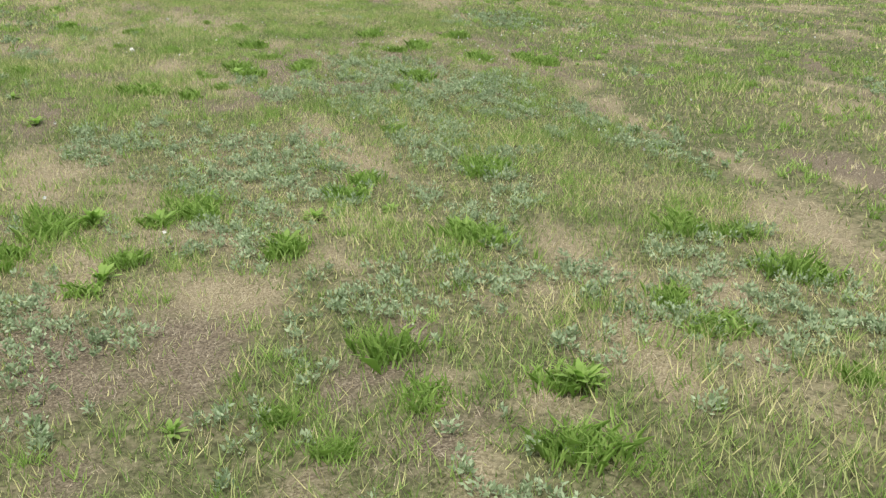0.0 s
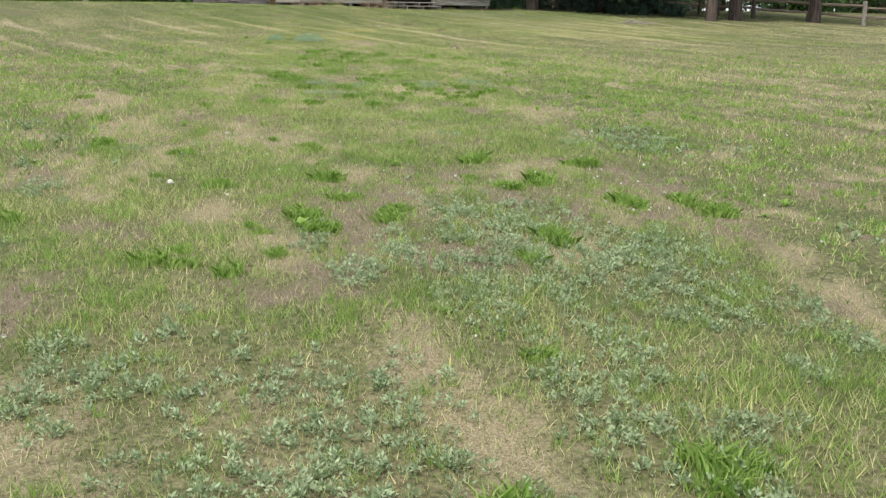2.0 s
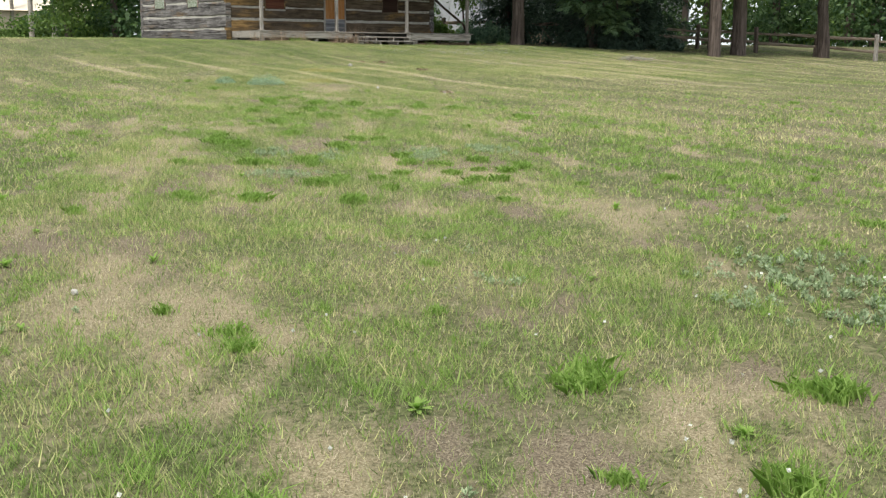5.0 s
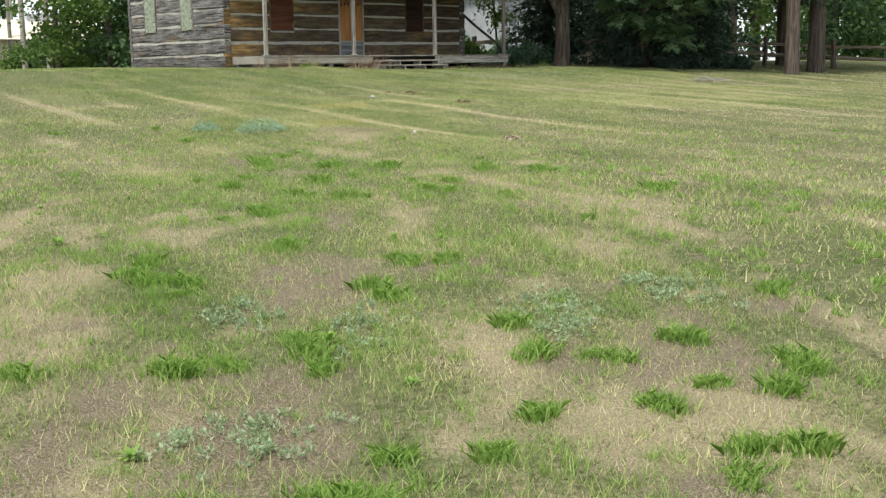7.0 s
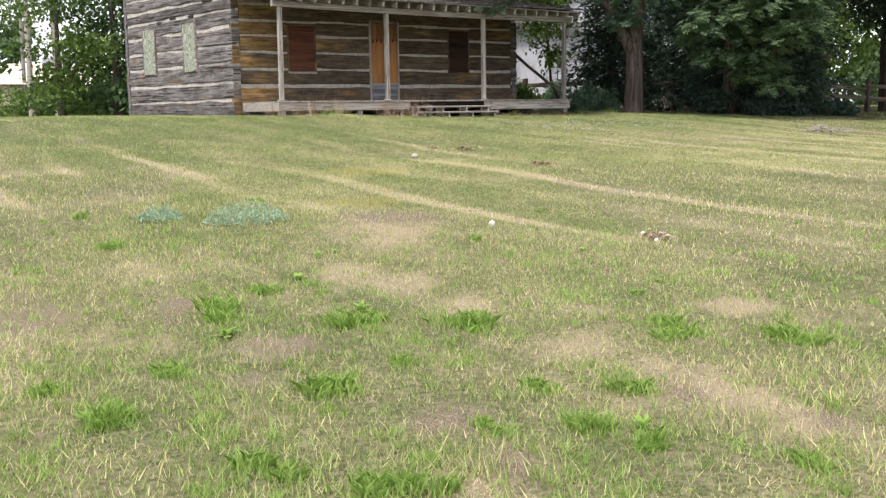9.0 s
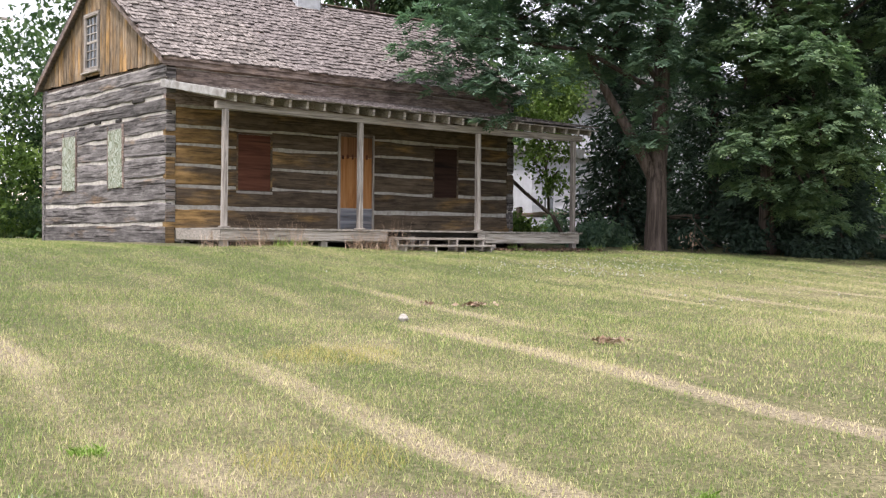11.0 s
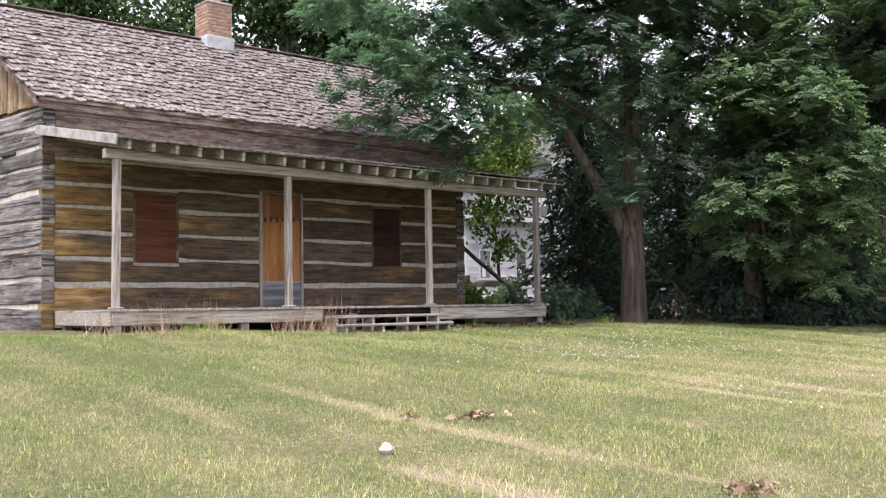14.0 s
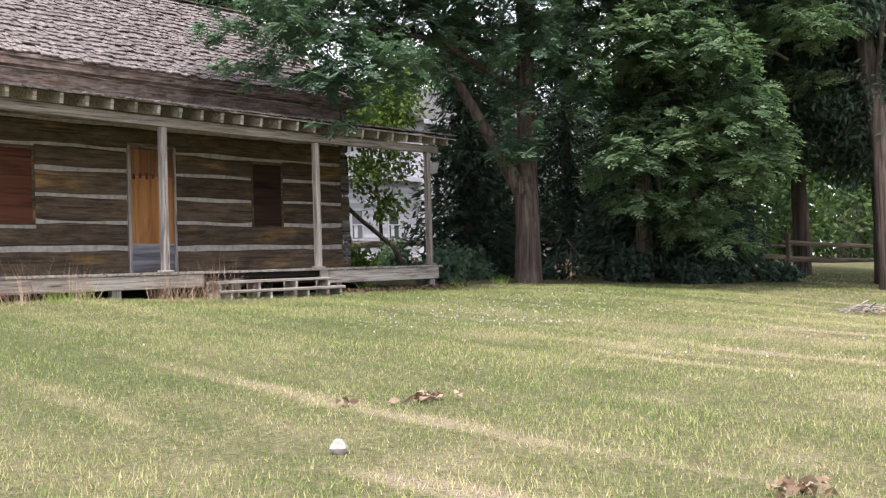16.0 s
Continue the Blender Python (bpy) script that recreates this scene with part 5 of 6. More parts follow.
house_at = Matrix.Rotation(radians(-8.5), 4, "Z")
wing_holes = [(-6.3, -5.82, 1.45, 2.55), (-4.5, -4.02, 1.45, 2.55)]
for nm, x0, x1, y0, y1, h in (("wing", -6.9, -3.0, -1.0, 5.0, 3.9), ("main", -3.0, 9.0, -1.6, 6.0, 6.2)):
    w = part("wall", box(x0, x1, y0, y1, -0.2, h, 0), M["white_paint"], house, m=house_at)
    tagged(part("clapboard", clapboard(x0, x1, y0, 0.15, h, wing_holes if nm == "wing" else ()), M["white_paint"], w), kind="stuff")
    bm = bmesh.new()
    pts = [(x0 - 0.3, y0 - 0.35, h), (x1 + 0.3, y0 - 0.35, h), (x1 + 0.3, y1 + 0.35, h), (x0 - 0.3, y1 + 0.35, h)]
    v = [bm.verts.new(p) for p in pts]
    r_ = [bm.verts.new((x0 - 0.3, (y0 + y1) / 2, h + (0.6 if nm == 'wing' else 2.2))), bm.verts.new((x1 + 0.3, (y0 + y1) / 2, h + (0.6 if nm == 'wing' else 2.2)))]
    for f in ((v[0], v[1], r_[1], r_[0]), (v[2], v[3], r_[0], r_[1]), (v[3], v[0], r_[0]), (v[1], v[2], r_[1]), (v[0], v[3], v[2], v[1])):
        bm.faces.new(f)
    part("roof", bm, M["roof_far"], house, m=house_at)
    part("fascia", box(x0 - 0.3, x1 + 0.3, y0 - 0.38, y0 - 0.352, h - 0.16, h + 0.02, 0.01), M["white_paint"], house, m=house_at)
for x0, x1, z0, z1, yy in ((-6.3, -5.82, 1.45, 2.55, -1.0), (-4.5, -4.02, 1.45, 2.55, -1.0), (-1.0, 0.0, 1.3, 2.9, -1.6), (3.0, 4.0, 1.3, 2.9, -1.6)):
    win = part("window", box(x0, x1, yy - 0.03, yy - 0.02, z0, z1, 0), M["glass"], house, m=house_at)
    for a in ((x0 - 0.07, x0, z0, z1), (x1, x1 + 0.07, z0, z1)):
        part("frame", box(a[0], a[1], yy - 0.06, yy - 0.01, a[2], a[3], 0.004), M["white_paint"], win)
    for zz in (z0 - 0.08, (z0 + z1) / 2 - 0.02, z1):
        part("frame", box(x0 - 0.07, x1 + 0.07, yy - 0.064, yy - 0.01, zz, zz + (0.08 if zz != (z0 + z1) / 2 - 0.02 else 0.04), 0.004), M["white_paint"], win)
    part("curtain", box(x0 + 0.1, x1 - 0.22, yy - 0.036, yy - 0.031, z0 + 0.05, z0 + 0.55, 0), M["white_paint"], win)

# dark fallen limb that leans across the porch end
pole_ob = empty("fallen_limb", (9.3, 3.3, 1.5), "dark bare limb leaning behind the porch end", "branch")
part("stem", limb([(-0.2, 0.0, 0.75), (0.7, -0.1, 0.05), (1.6, -0.3, -0.62), (2.0, -0.4, -1.35)], 0.045, 0.06, M["bark"], "stem", 8), None, pole_ob)

# ---- split rail fence ----
def fence_run(pts, label):
    ob = empty("rail_fence", (*pts[0], float(ground_z(*pts[0]))), label, "fence")
    x0, y0 = pts[0]
    z0 = float(ground_z(x0, y0))
    for i, (x, y) in enumerate(pts):
        z = float(ground_z(x, y)) - z0
        part("post", box(-0.075, 0.075, -0.075, 0.075, -0.1, 1.08, 0.02, 0.012), M["grey_post"] if i % 4 == 3 else M["bark"], ob,
             m=Matrix.Translation((x - x0, y - y0, z)) @ Matrix.Rotation(radians(4 * math.sin(i * 2.3)), 4, "Y"))
        if i + 1 < len(pts):
            nx_, ny_ = pts[i + 1]
            L_ = math.hypot(nx_ - x, ny_ - y)
            zb = float(ground_z(nx_, ny_)) - z0
            for hgt in (0.42, 0.82):
                v_, f_ = timber(L_ + 0.2, 0.12, 0.09, 8, 0.02, i * 7 + hgt * 3, 0.03)
                mt = Matrix.Translation((x - x0, y - y0, z + hgt + 0.03 * math.sin(i * 3 + hgt * 9))) @ Matrix.Rotation(math.atan2(ny_ - y, nx_ - x), 4, "Z") @ Matrix.Rotation(-math.atan2(zb - z, L_) + 0.02 * math.sin(i * 5 + hgt * 7), 4, "Y") @ Matrix.Translation((-0.1, -0.045, 0))
                part("rail", mesh_of("rail", v_, f_, M["fence"]), None, ob, m=mt)
    return ob


fence_run([(11.2, 4.8), (13.2, 2.95), (15.2, 1.1), (17.2, -0.75), (19.3, -2.65), (20.9, -4.5), (22.5, -6.3), (24.1, -8.1), (25.7, -9.9)], "weathered split rail fence under the trees")

# ---- drive, barrier, poles and far buildings ----
bm = bmesh.new()
quad = [(26, -13), (70, -26), (70, -20), (27, -8.6), (24.5, -9.5)]
bm.faces.new([bm.verts.new((x, y, float(ground_z(x, y)) + 0.045)) for x, y in quad])
tagged(part("road", bm, M["gravel"]), "pale gravel drive beyond the lawn", "road", kind="structure")
barrier = empty("sawhorse", (29.5, -8.2, float(ground_z(29.5, -8.2)) + 0.04), "white trestle barrier beside the gravel drive", "barrier")
part("beam", box(-1.2, 1.2, -0.05, 0.05, 0.85, 1.02, 0.01), M["white_paint"], barrier, m=Matrix.Rotation(radians(-40), 4, "Z"))
for sx in (-0.95, 0.95):
    for sy in (-1, 1):
        part("leg", box(-0.04, 0.04, -0.03, 0.03, 0, 0.97, 0.006), M["white_paint"], barrier,
             m=Matrix.Rotation(radians(-40), 4, "Z") @ Matrix.Translation((sx, sy * 0.3, 0)) @ Matrix.Rotation(radians(sy * 17), 4, "X"))
for x, y, h in ((2.3, 38, 11), (3.6, 37.5, 12), (6.5, 60, 10), (4.6, 62, 10), (9, 70, 9)):
    ob = empty("utility_pole", (x, y, 0.1), "weathered wooden utility pole beyond the lawn", "utility pole", "utility poles")
    part("pole", limb([(0, 0, -0.2), (0.05, 0, h * 0.5), (0.1, 0, h)], 0.17, 0.11, M["pole"], "pole", 10), None, ob)
    part("crossarm", box(-1.1, 1.1, -0.06, 0.06, h - 0.9, h - 0.76, 0.01), M["pole"], ob)


def shed(name, x, y, w, d, h, wall, label):
    ob = empty(name, (x, y, 0.12), label, "building")
    bl = part("wall", box(-w / 2, w / 2, -d / 2, d / 2, -0.2, h, 0.02), wall, ob)
    bm = bmesh.new()
    v = [bm.verts.new(p) for p in ((-w / 2 - 0.3, -d / 2 - 0.3, h), (w / 2 + 0.3, -d / 2 - 0.3, h), (w / 2 + 0.3, d / 2 + 0.3, h), (-w / 2 - 0.3, d / 2 + 0.3, h), (-w / 2 - 0.3, 0, h + d * 0.28), (w / 2 + 0.3, 0, h + d * 0.28))]
    for f in ((0, 1, 5, 4), (2, 3, 4, 5), (3, 0, 4), (1, 2, 5), (0, 3, 2, 1)):
        bm.faces.new([v[i] for i in f])
    part("roof", bm, M["roof_far"] if wall is not M["cream"] else M["cream"], ob)
    part("chimney", box(-w * 0.1, w * 0.1, -0.3, 0.3, h, h + d * 0.28 + 0.5, 0.02), M["white_paint"], ob)
    part("door", box(-0.5, 0.5, -d / 2 - 0.03, -d / 2 - 0.005, 0, 2.0, 0.01), M["roof_far"], ob)
    return ob


shed("shed", 9.5, 63, 9, 6, 2.6, M["cream"], "low cream building far across the grounds")
shed("shed", 3.6, 66, 7, 6, 2.4, M["white_paint"], "small white building far across the grounds")
shed("shed", -30, 60, 8, 6, 2.4, M["white_paint"], "small white building far across the grounds")
for x, y, r in ((3.0, 47, 1.3), (5.2, 48, 1.5), (6.8, 47, 1.3), (0.4, 46, 1.3), (-1.6, 47, 1.4), (8.4, 49, 1.2)):
    tree("shrub", (x, y), None, 0, 0, [(x, y, 0.8, r), (x + 0.9, y, 0.7, r * 0.8), (x - 0.9, y + 0.3, 0.7, r * 0.8)], 2600, 0.28, 0.6, M["leaf_sun"], "rounded bright green shrub at the lawn edge", rt, group="lawn edge shrubs", per=6, spread=0.2, hollow=0.5)

# ---- lawn: grass, dry patches, weeds ----
def clear_of_cabin(x, y):
    return ~((x > -1.3) & (x < 9.0) & (y > -0.05) & (y < 8.7)) & ~((y > 2.0) & (y < 8.7) & (x > -1.5) & (x < 9))


def blades(x, y, h, w, lean, rs):
    """Tapered blades standing on the ground at x, y, three corners each."""
    k = len(x)
    p = np.stack([x, y, ground_z(x, y) - 0.004], 1)
    t, t2 = rs.uniform(0, 2 * math.pi, k), rs.uniform(0, 2 * math.pi, k)
    s = np.stack([np.cos(t), np.sin(t), np.zeros(k)], 1) * (w / 2)[:, None]
    out = np.stack([np.cos(t2), np.sin(t2), np.zeros(k)], 1)
    tip = p + np.array([0, 0, 1.0]) * h[:, None] + out * (h * lean)[:, None]
    return np.stack([p - s, p + s, tip], 1).reshape(-1, 3)


rg = np.random.default_rng(77)
soup, straw_v, chaff_v, coarse_v, sage_v = [], [], [], [], []
ZONES = [(0.8, 19, -2.2, 2.2, 3500, 0.0043), (19, 32, -2.3, 2.3, 2500, 0.0050), (0.8, 32, -5.2, -2.25, 700, 0.0088), (0.8, 32, 2.25, 5.2, 700, 0.0088), (1.0, 32, -11, -5.2, 260, 0.013), (1.0, 32, 5.2, 12, 260, 0.013),
         (32, 47, -6, 11, 1350, 0.0060), (32, 47, -9, -6, 500, 0.008), (32, 47, 11, 15, 500, 0.008), (34, 62, -20, -9, 70, 0.022), (47, 56, -10, 2, 70, 0.02), (34, 52, 15, 26, 120, 0.018), (3, 34, 12, 26, 50, 0.025), (3, 34, -22, -11, 50, 0.025)]


def scatter(zone, share, top=9000):
    """Random places in a zone of the lawn, clear of the cabin, with the fields there."""
    a0, a1, b0, b1, dens, _ = zone
    k = int((a1 - a0) * (b1 - b0) * min(dens, top) * share)
    x, y = plan(rg.uniform(a0, a1, k), rg.uniform(b0, b1, k))
    ok = clear_of_cabin(x, y)
    return x[ok], y[ok], fields(x[ok], y[ok])


for zone in ZONES:
    wid = zone[5]
    # short green and straw-tinged blades
    x, y, (straw, bare, sage, coarse, rgh) = scatter(zone, 1.0)
    ok = rg.random(len(x)) > np.maximum(np.maximum(0.82 * straw, 0.93 * bare), 0.35 * sage)
    x, y, rgh, straw, coarse = (q[ok] for q in (x, y, rgh, straw, coarse))
    tall = vnoise(x, y, 0.5, 9) * vnoise(x, y, 1.7, 10)
    h = (0.026 + 0.03 * tall + rgh * (0.03 * np.clip(tall - 0.2, 0, 1) + 0.012 * coarse)) * rg.uniform(0.55, 1.35, len(x))
    soup.append(blades(x, y, h, wid * rg.uniform(0.6, 1.4, len(x)), rg.uniform(0.1, 0.75 + 0.4 * rgh, len(x)), rg))
    if wid > 0.014:
        continue
    # short dead grass, matted and standing, in the dry patches and along the mowing lines
    x, y, (straw, bare, sage, coarse, rgh) = scatter(zone, 1.2)
    strip = (np.abs((x + 2.64 + 0.1 * np.sin(y * 0.9)) % 1.28 - 0.64) < 0.13) & (vnoise(x, y, 1.7, 20) > 0.42) & (y > -14.5)
    ok = rg.random(len(x)) < np.maximum(np.maximum(0.85 * straw * (1 - 0.6 * bare), 0.4 * strip), 0.04 + 0.2 * rgh)
    x, y = x[ok], y[ok]
    L_ = rg.uniform(0.014, 0.042, len(x)) * (1 if wid < 0.006 else 1.35)
    flat_ = rg.random(len(x)) < 0.55
    straw_v.append(blades(x, y, L_ * np.where(flat_, 0.3, 1.0), np.full(len(x), wid * 0.6), np.where(flat_, rg.uniform(1.5, 3.6, len(x)), rg.uniform(0.1, 0.9, len(x))), rg))
    # chaff on the bare soil
    x, y, (straw, bare, sage, coarse, rgh) = scatter(zone, 0.9)
    ok = rg.random(len(x)) < 0.75 * bare
    x, y = x[ok], y[ok]
    chaff_v.append(blades(x, y, rg.uniform(0.004, 0.018, len(x)), np.full(len(x), wid * 0.7), rg.uniform(1.0, 3.0, len(x)), rg))
    # small coarse clumps, thick in some places and missing in others
    x, y, (straw, bare, sage, coarse, rgh) = scatter(zone, 0.14, 1500)
    ok = rg.random(len(x)) < (coarse * 0.8 + 0.10 * rgh) * (1 - 0.9 * np.maximum(straw, bare)) * (1 - 0.5 * sage)
    x, y, nb = x[ok], y[ok], 15
    hh, sp = rg.uniform(0.035, 0.075, len(x)), rg.uniform(0.010, 0.035, len(x))
    xb = np.repeat(x, nb) + rg.normal(size=len(x) * nb) * np.repeat(sp, nb)
    yb = np.repeat(y, nb) + rg.normal(size=len(x) * nb) * np.repeat(sp, nb)
    coarse_v.append(blades(xb, yb, np.repeat(hh, nb) * rg.uniform(0.45, 1.1, len(xb)), np.full(len(xb), max(0.0045, wid)), rg.uniform(0.2, 1.1, len(xb)), rg))
    # grey-green creeping weed
    x, y, (straw, bare, sage, coarse, rgh) = scatter(zone, 0.26, 2000)
    ok = rg.random(len(x)) < 0.9 * sage * step_(vnoise(x, y, 0.1, 33), 0.2, 0.5)
    x, y, nl = x[ok], y[ok], 24
    hh, sp = np.repeat(rg.uniform(0.03, 0.065, len(x)), nl), np.repeat(rg.uniform(0.015, 0.04, len(x)), nl)
    k3 = len(x) * nl
    u, t, r = rg.random(k3) ** 0.7, rg.uniform(0, 2 * math.pi, k3), rg.random(k3) ** 0.6
    x, y = np.repeat(x, nl) + sp * r * np.cos(t), np.repeat(y, nl) + sp * r * np.sin(t)
    c = np.stack([x, y, ground_z(x, y) + 0.006 + hh * u * (1 - 0.5 * r)], 1)
    ax = np.stack([np.cos(t) * r, np.sin(t) * r, 0.35 + 0.5 * u], 1) + unit(rg, k3) * 0.55
    ax /= np.linalg.norm(ax, axis=1, keepdims=True)
    sage_v.append(leaf_faces(c, ax, 0.0185 if wid < 0.006 else 0.03, 0.45, rg))


def lawn_layer(name, chunks, corners, material, label, category):
    vs = np.concatenate(chunks)
    tagged(new(name, tri_soup(name, vs, [corners] * (len(vs) // corners), material)), label, category, kind="stuff")


lawn_layer("lawn_grass", soup, 3, M["grass"], "short mown grass, green and straw coloured, thin in places", "grass")
lawn_layer("dry_straw", straw_v, 3, M["dry"], "pale dead grass matted in dry patches of lawn", "grass")
lawn_layer("chaff", chaff_v, 3, M["chaff"], "grey-brown chaff and dead stalks on bare soil", "grass")
lawn_layer("coarse_grass", coarse_v, 3, M["tuft"], "bright green coarse grass growing in small clumps", "grass")
lawn_layer("creeping_weed", sage_v, 4, M["sage"], "grey-green creeping weed in patches of lawn", "weed")

# clumps of fresh coarse grass
TUFT = []
for k in range(8):
    rs_ = np.random.default_rng(300 + k)
    nb = 120 + 10 * k
    t, t2 = rs_.uniform(0, 2 * math.pi, nb), rs_.uniform(0, 2 * math.pi, nb)
    c0 = rs_.normal(0, 0.02, (5, 2))
    pk = rs_.integers(0, 5, nb)
    ln = rs_.uniform(0.045, 0.12, nb) * rs_.uniform(0.65, 1.0, 5)[pk]
    p = np.concatenate([c0[pk] + rs_.normal(0, 0.032, (nb, 2)), np.full((nb, 1), -0.006)], 1)
    o = np.stack([np.cos(t), np.sin(t), np.zeros(nb)], 1)
    s = np.stack([np.cos(t2), np.sin(t2), np.zeros(nb)], 1) * rs_.uniform(0.0018, 0.0038, nb)[:, None]
    kn = p + np.array([0, 0, 0.62]) * ln[:, None] + o * (ln * 0.2)[:, None]
    tip = p + np.array([0, 0, 0.9]) * ln[:, None] + o * (ln * rs_.uniform(0.15, 0.85, nb))[:, None]
    TUFT.append(tri_soup("grass_tuft", np.stack([p - s * 0.7, p + s * 0.7, kn + s, tip, kn - s], 1).reshape(-1, 3), [5] * nb, M["tuft"]))
TUFTS_START = [(3.58, -0.63, 0.5, 0.16), (4.21, -0.93, 0.33, 0.12), (4.19, -0.5, 0.25, 0.07), (3.76, -1.01, 0.4, 0.08), (2.4, -0.05, 0.13, 0.07), (2.2, 0.14, 0.14, 0.08), (2.06, 0.7, 0.15, 0.14), (3.89, 0.76, 0.3, 0.14), (3.74, 0.02, 0.24, 0.11), (3.67, 1.83, 0.22, 0.12), (4.61, 0.32, 0.4, 0.16), (4.42, -0.39, 0.36, 0.15), (4.89, 1.06, 0.46, 0.17), (3.01, 1.31, 0.2, 0.1), (2.48, 0.78, 0.17, 0.1), (2.72, 1.34, 0.17, 0.11), (2.32, 1.6, 0.13, 0.06), (2.7, 0.31, 0.24, 0.12), (3.28, 1.86, 0.24, 0.15), (2.4, 0.39, 0.16, 0.09), (3.89, 1.68, 0.24, 0.1)]
TUFTS_MID = [(8.28, -0.33, 0.32, 0.14), (9.39, -0.22, 0.39, 0.13), (8.77, -0.07, 0.35, 0.1), (8.23, 0.21, 0.4, 0.12), (10.62, 0.93, 0.48, 0.15), (7.7, 1.04, 0.37, 0.15), (8.73, 1.79, 0.36, 0.17), (8.78, 2.17, 0.37, 0.14), (10.47, 1.83, 0.5, 0.19), (8.39, 2.3, 0.31, 0.21), (7.28, -0.88, 0.41, 0.19), (7.9, -0.55, 0.19, 0.07), (7.32, -0.39, 0.12, 0.04), (9.15, -0.89, 0.29, 0.11), (10.71, -1.38, 0.37, 0.1), (9.46, -1.37, 0.26, 0.07), (11.09, -2.11, 0.8, 0.14), (11.04, -0.36, 0.42, 0.11), (14.5, -0.45, 0.7, 0.14), (15.08, -0.06, 0.8, 0.15), (7.27, 0.92, 0.19, 0.08), (9.35, 1.07, 0.46, 0.18), (9.5, 1.38, 0.42, 0.16), (7.89, -0.21, 0.26, 0.13)]
TUFTS_END = [(20.53, -0.61, 0.48, 0.13), (18.62, -1.17, 0.41, 0.13), (18.18, -0.86, 0.4, 0.12), (19.26, -0.3, 0.36, 0.13), (17.86, 0.21, 0.43, 0.12), (17.11, -0.17, 0.37, 0.1), (16.67, -0.08, 0.24, 0.09), (18.67, 0.41, 0.39, 0.1), (18.72, 0.65, 0.4, 0.09), (17.2, 0.82, 0.29, 0.11), (16.68, 0.84, 0.28, 0.1), (16.6, 1.13, 0.27, 0.09), (16.89, 1.54, 0.31, 0.13), (16.33, 1.45, 0.21, 0.09), (17.76, 2.33, 0.31, 0.11), (16.15, 1.73, 0.22, 0.13), (15.97, 0.72, 0.17, 0.08), (15.66, 0.46, 0.17, 0.09), (16.57, -1.31, 0.33, 0.09), (15.71, 0.15, 0.2, 0.09), (21.79, 2.95, 0.7, 0.16), (16.72, -0.48, 0.24, 0.09), (15.63, 1.3, 0.19, 0.09), (15.6, 1.52, 0.19, 0.11)]
TUFTS_LAST = [(23.05, 2.09, 0.33, 0.13), (22.69, 0.12, 0.19, 0.09), (23.48, -0.1, 0.51, 0.21), (23.8, -0.82, 0.39, 0.16), (22.32, -0.19, 0.2, 0.12), (21.73, 0.44, 0.15, 0.07), (21.7, 0.83, 0.18, 0.12), (21.57, 0.98, 0.14, 0.08), (22.69, -0.87, 0.23, 0.08), (21.89, -0.98, 0.26, 0.13), (22.22, 1.08, 0.2, 0.09), (25.79, -1.92, 0.27, 0.1), (21.36, -0.34, 0.17, 0.11), (21.22, 0.18, 0.14, 0.09), (21.21, 0.0, 0.14, 0.11), (22.35, -1.31, 0.2, 0.09), (22.25, 0.69, 0.2, 0.09), (23.31, 0.51, 0.27, 0.12), (23.19, 1.55, 0.3, 0.15), (21.34, 1.47, 0.13, 0.08)]
TUFTS_MORE = [(14.55, -0.98, 0.27, 0.17), (16.86, -0.16, 0.44, 0.11), (14.31, 0.2, 0.3, 0.15), (16.01, 1.15, 0.28, 0.1), (15.39, 1.18, 0.26, 0.1), (14.49, 1.39, 0.19, 0.08), (15.21, 0.06, 0.32, 0.12), (16.41, 1.8, 0.39, 0.18), (14.99, 0.57, 0.25, 0.11), (16.78, -0.66, 0.35, 0.13), (18.17, -1.11, 0.4, 0.15), (15.24, 2.17, 0.25, 0.07)]
clumps = []
for pa, pb, ra, rb in TUFTS_START + TUFTS_MID + TUFTS_MORE + TUFTS_END + TUFTS_LAST:
    for q in range(2 if ra * rb < 0.03 else 3):
        clumps.append((pa + ra * 0.45 * rg.uniform(-1, 1), pb + rb * 0.5 * rg.uniform(-1, 1), rb / 0.11))
while len(clumps) < 290:
    clumps.append((rg.uniform(3, 32), rg.normal(0, 3.2), rg.uniform(0.6, 1.1)))
for a, b_, w_ in clumps:
    x, y = plan(a, b_)
    ob = new("grass_tuft", TUFT[int(rg.integers(8))])
    sc_ = min(1.1, max(0.65, w_)) * rg.uniform(0.8, 1.15)
    ob.matrix_world = Matrix.Translation((x, y, float(ground_z(x, y)))) @ Matrix.Rotation(rg.uniform(0, 6.28), 4, "Z") @ Matrix.Diagonal((sc_ * rg.uniform(0.9, 1.3), sc_ * rg.uniform(0.9, 1.3), sc_ * rg.uniform(0.6, 0.9), 1))
    tagged(ob, "fresh green clump of coarse grass in the lawn", "grass tuft", "coarse grass clumps")


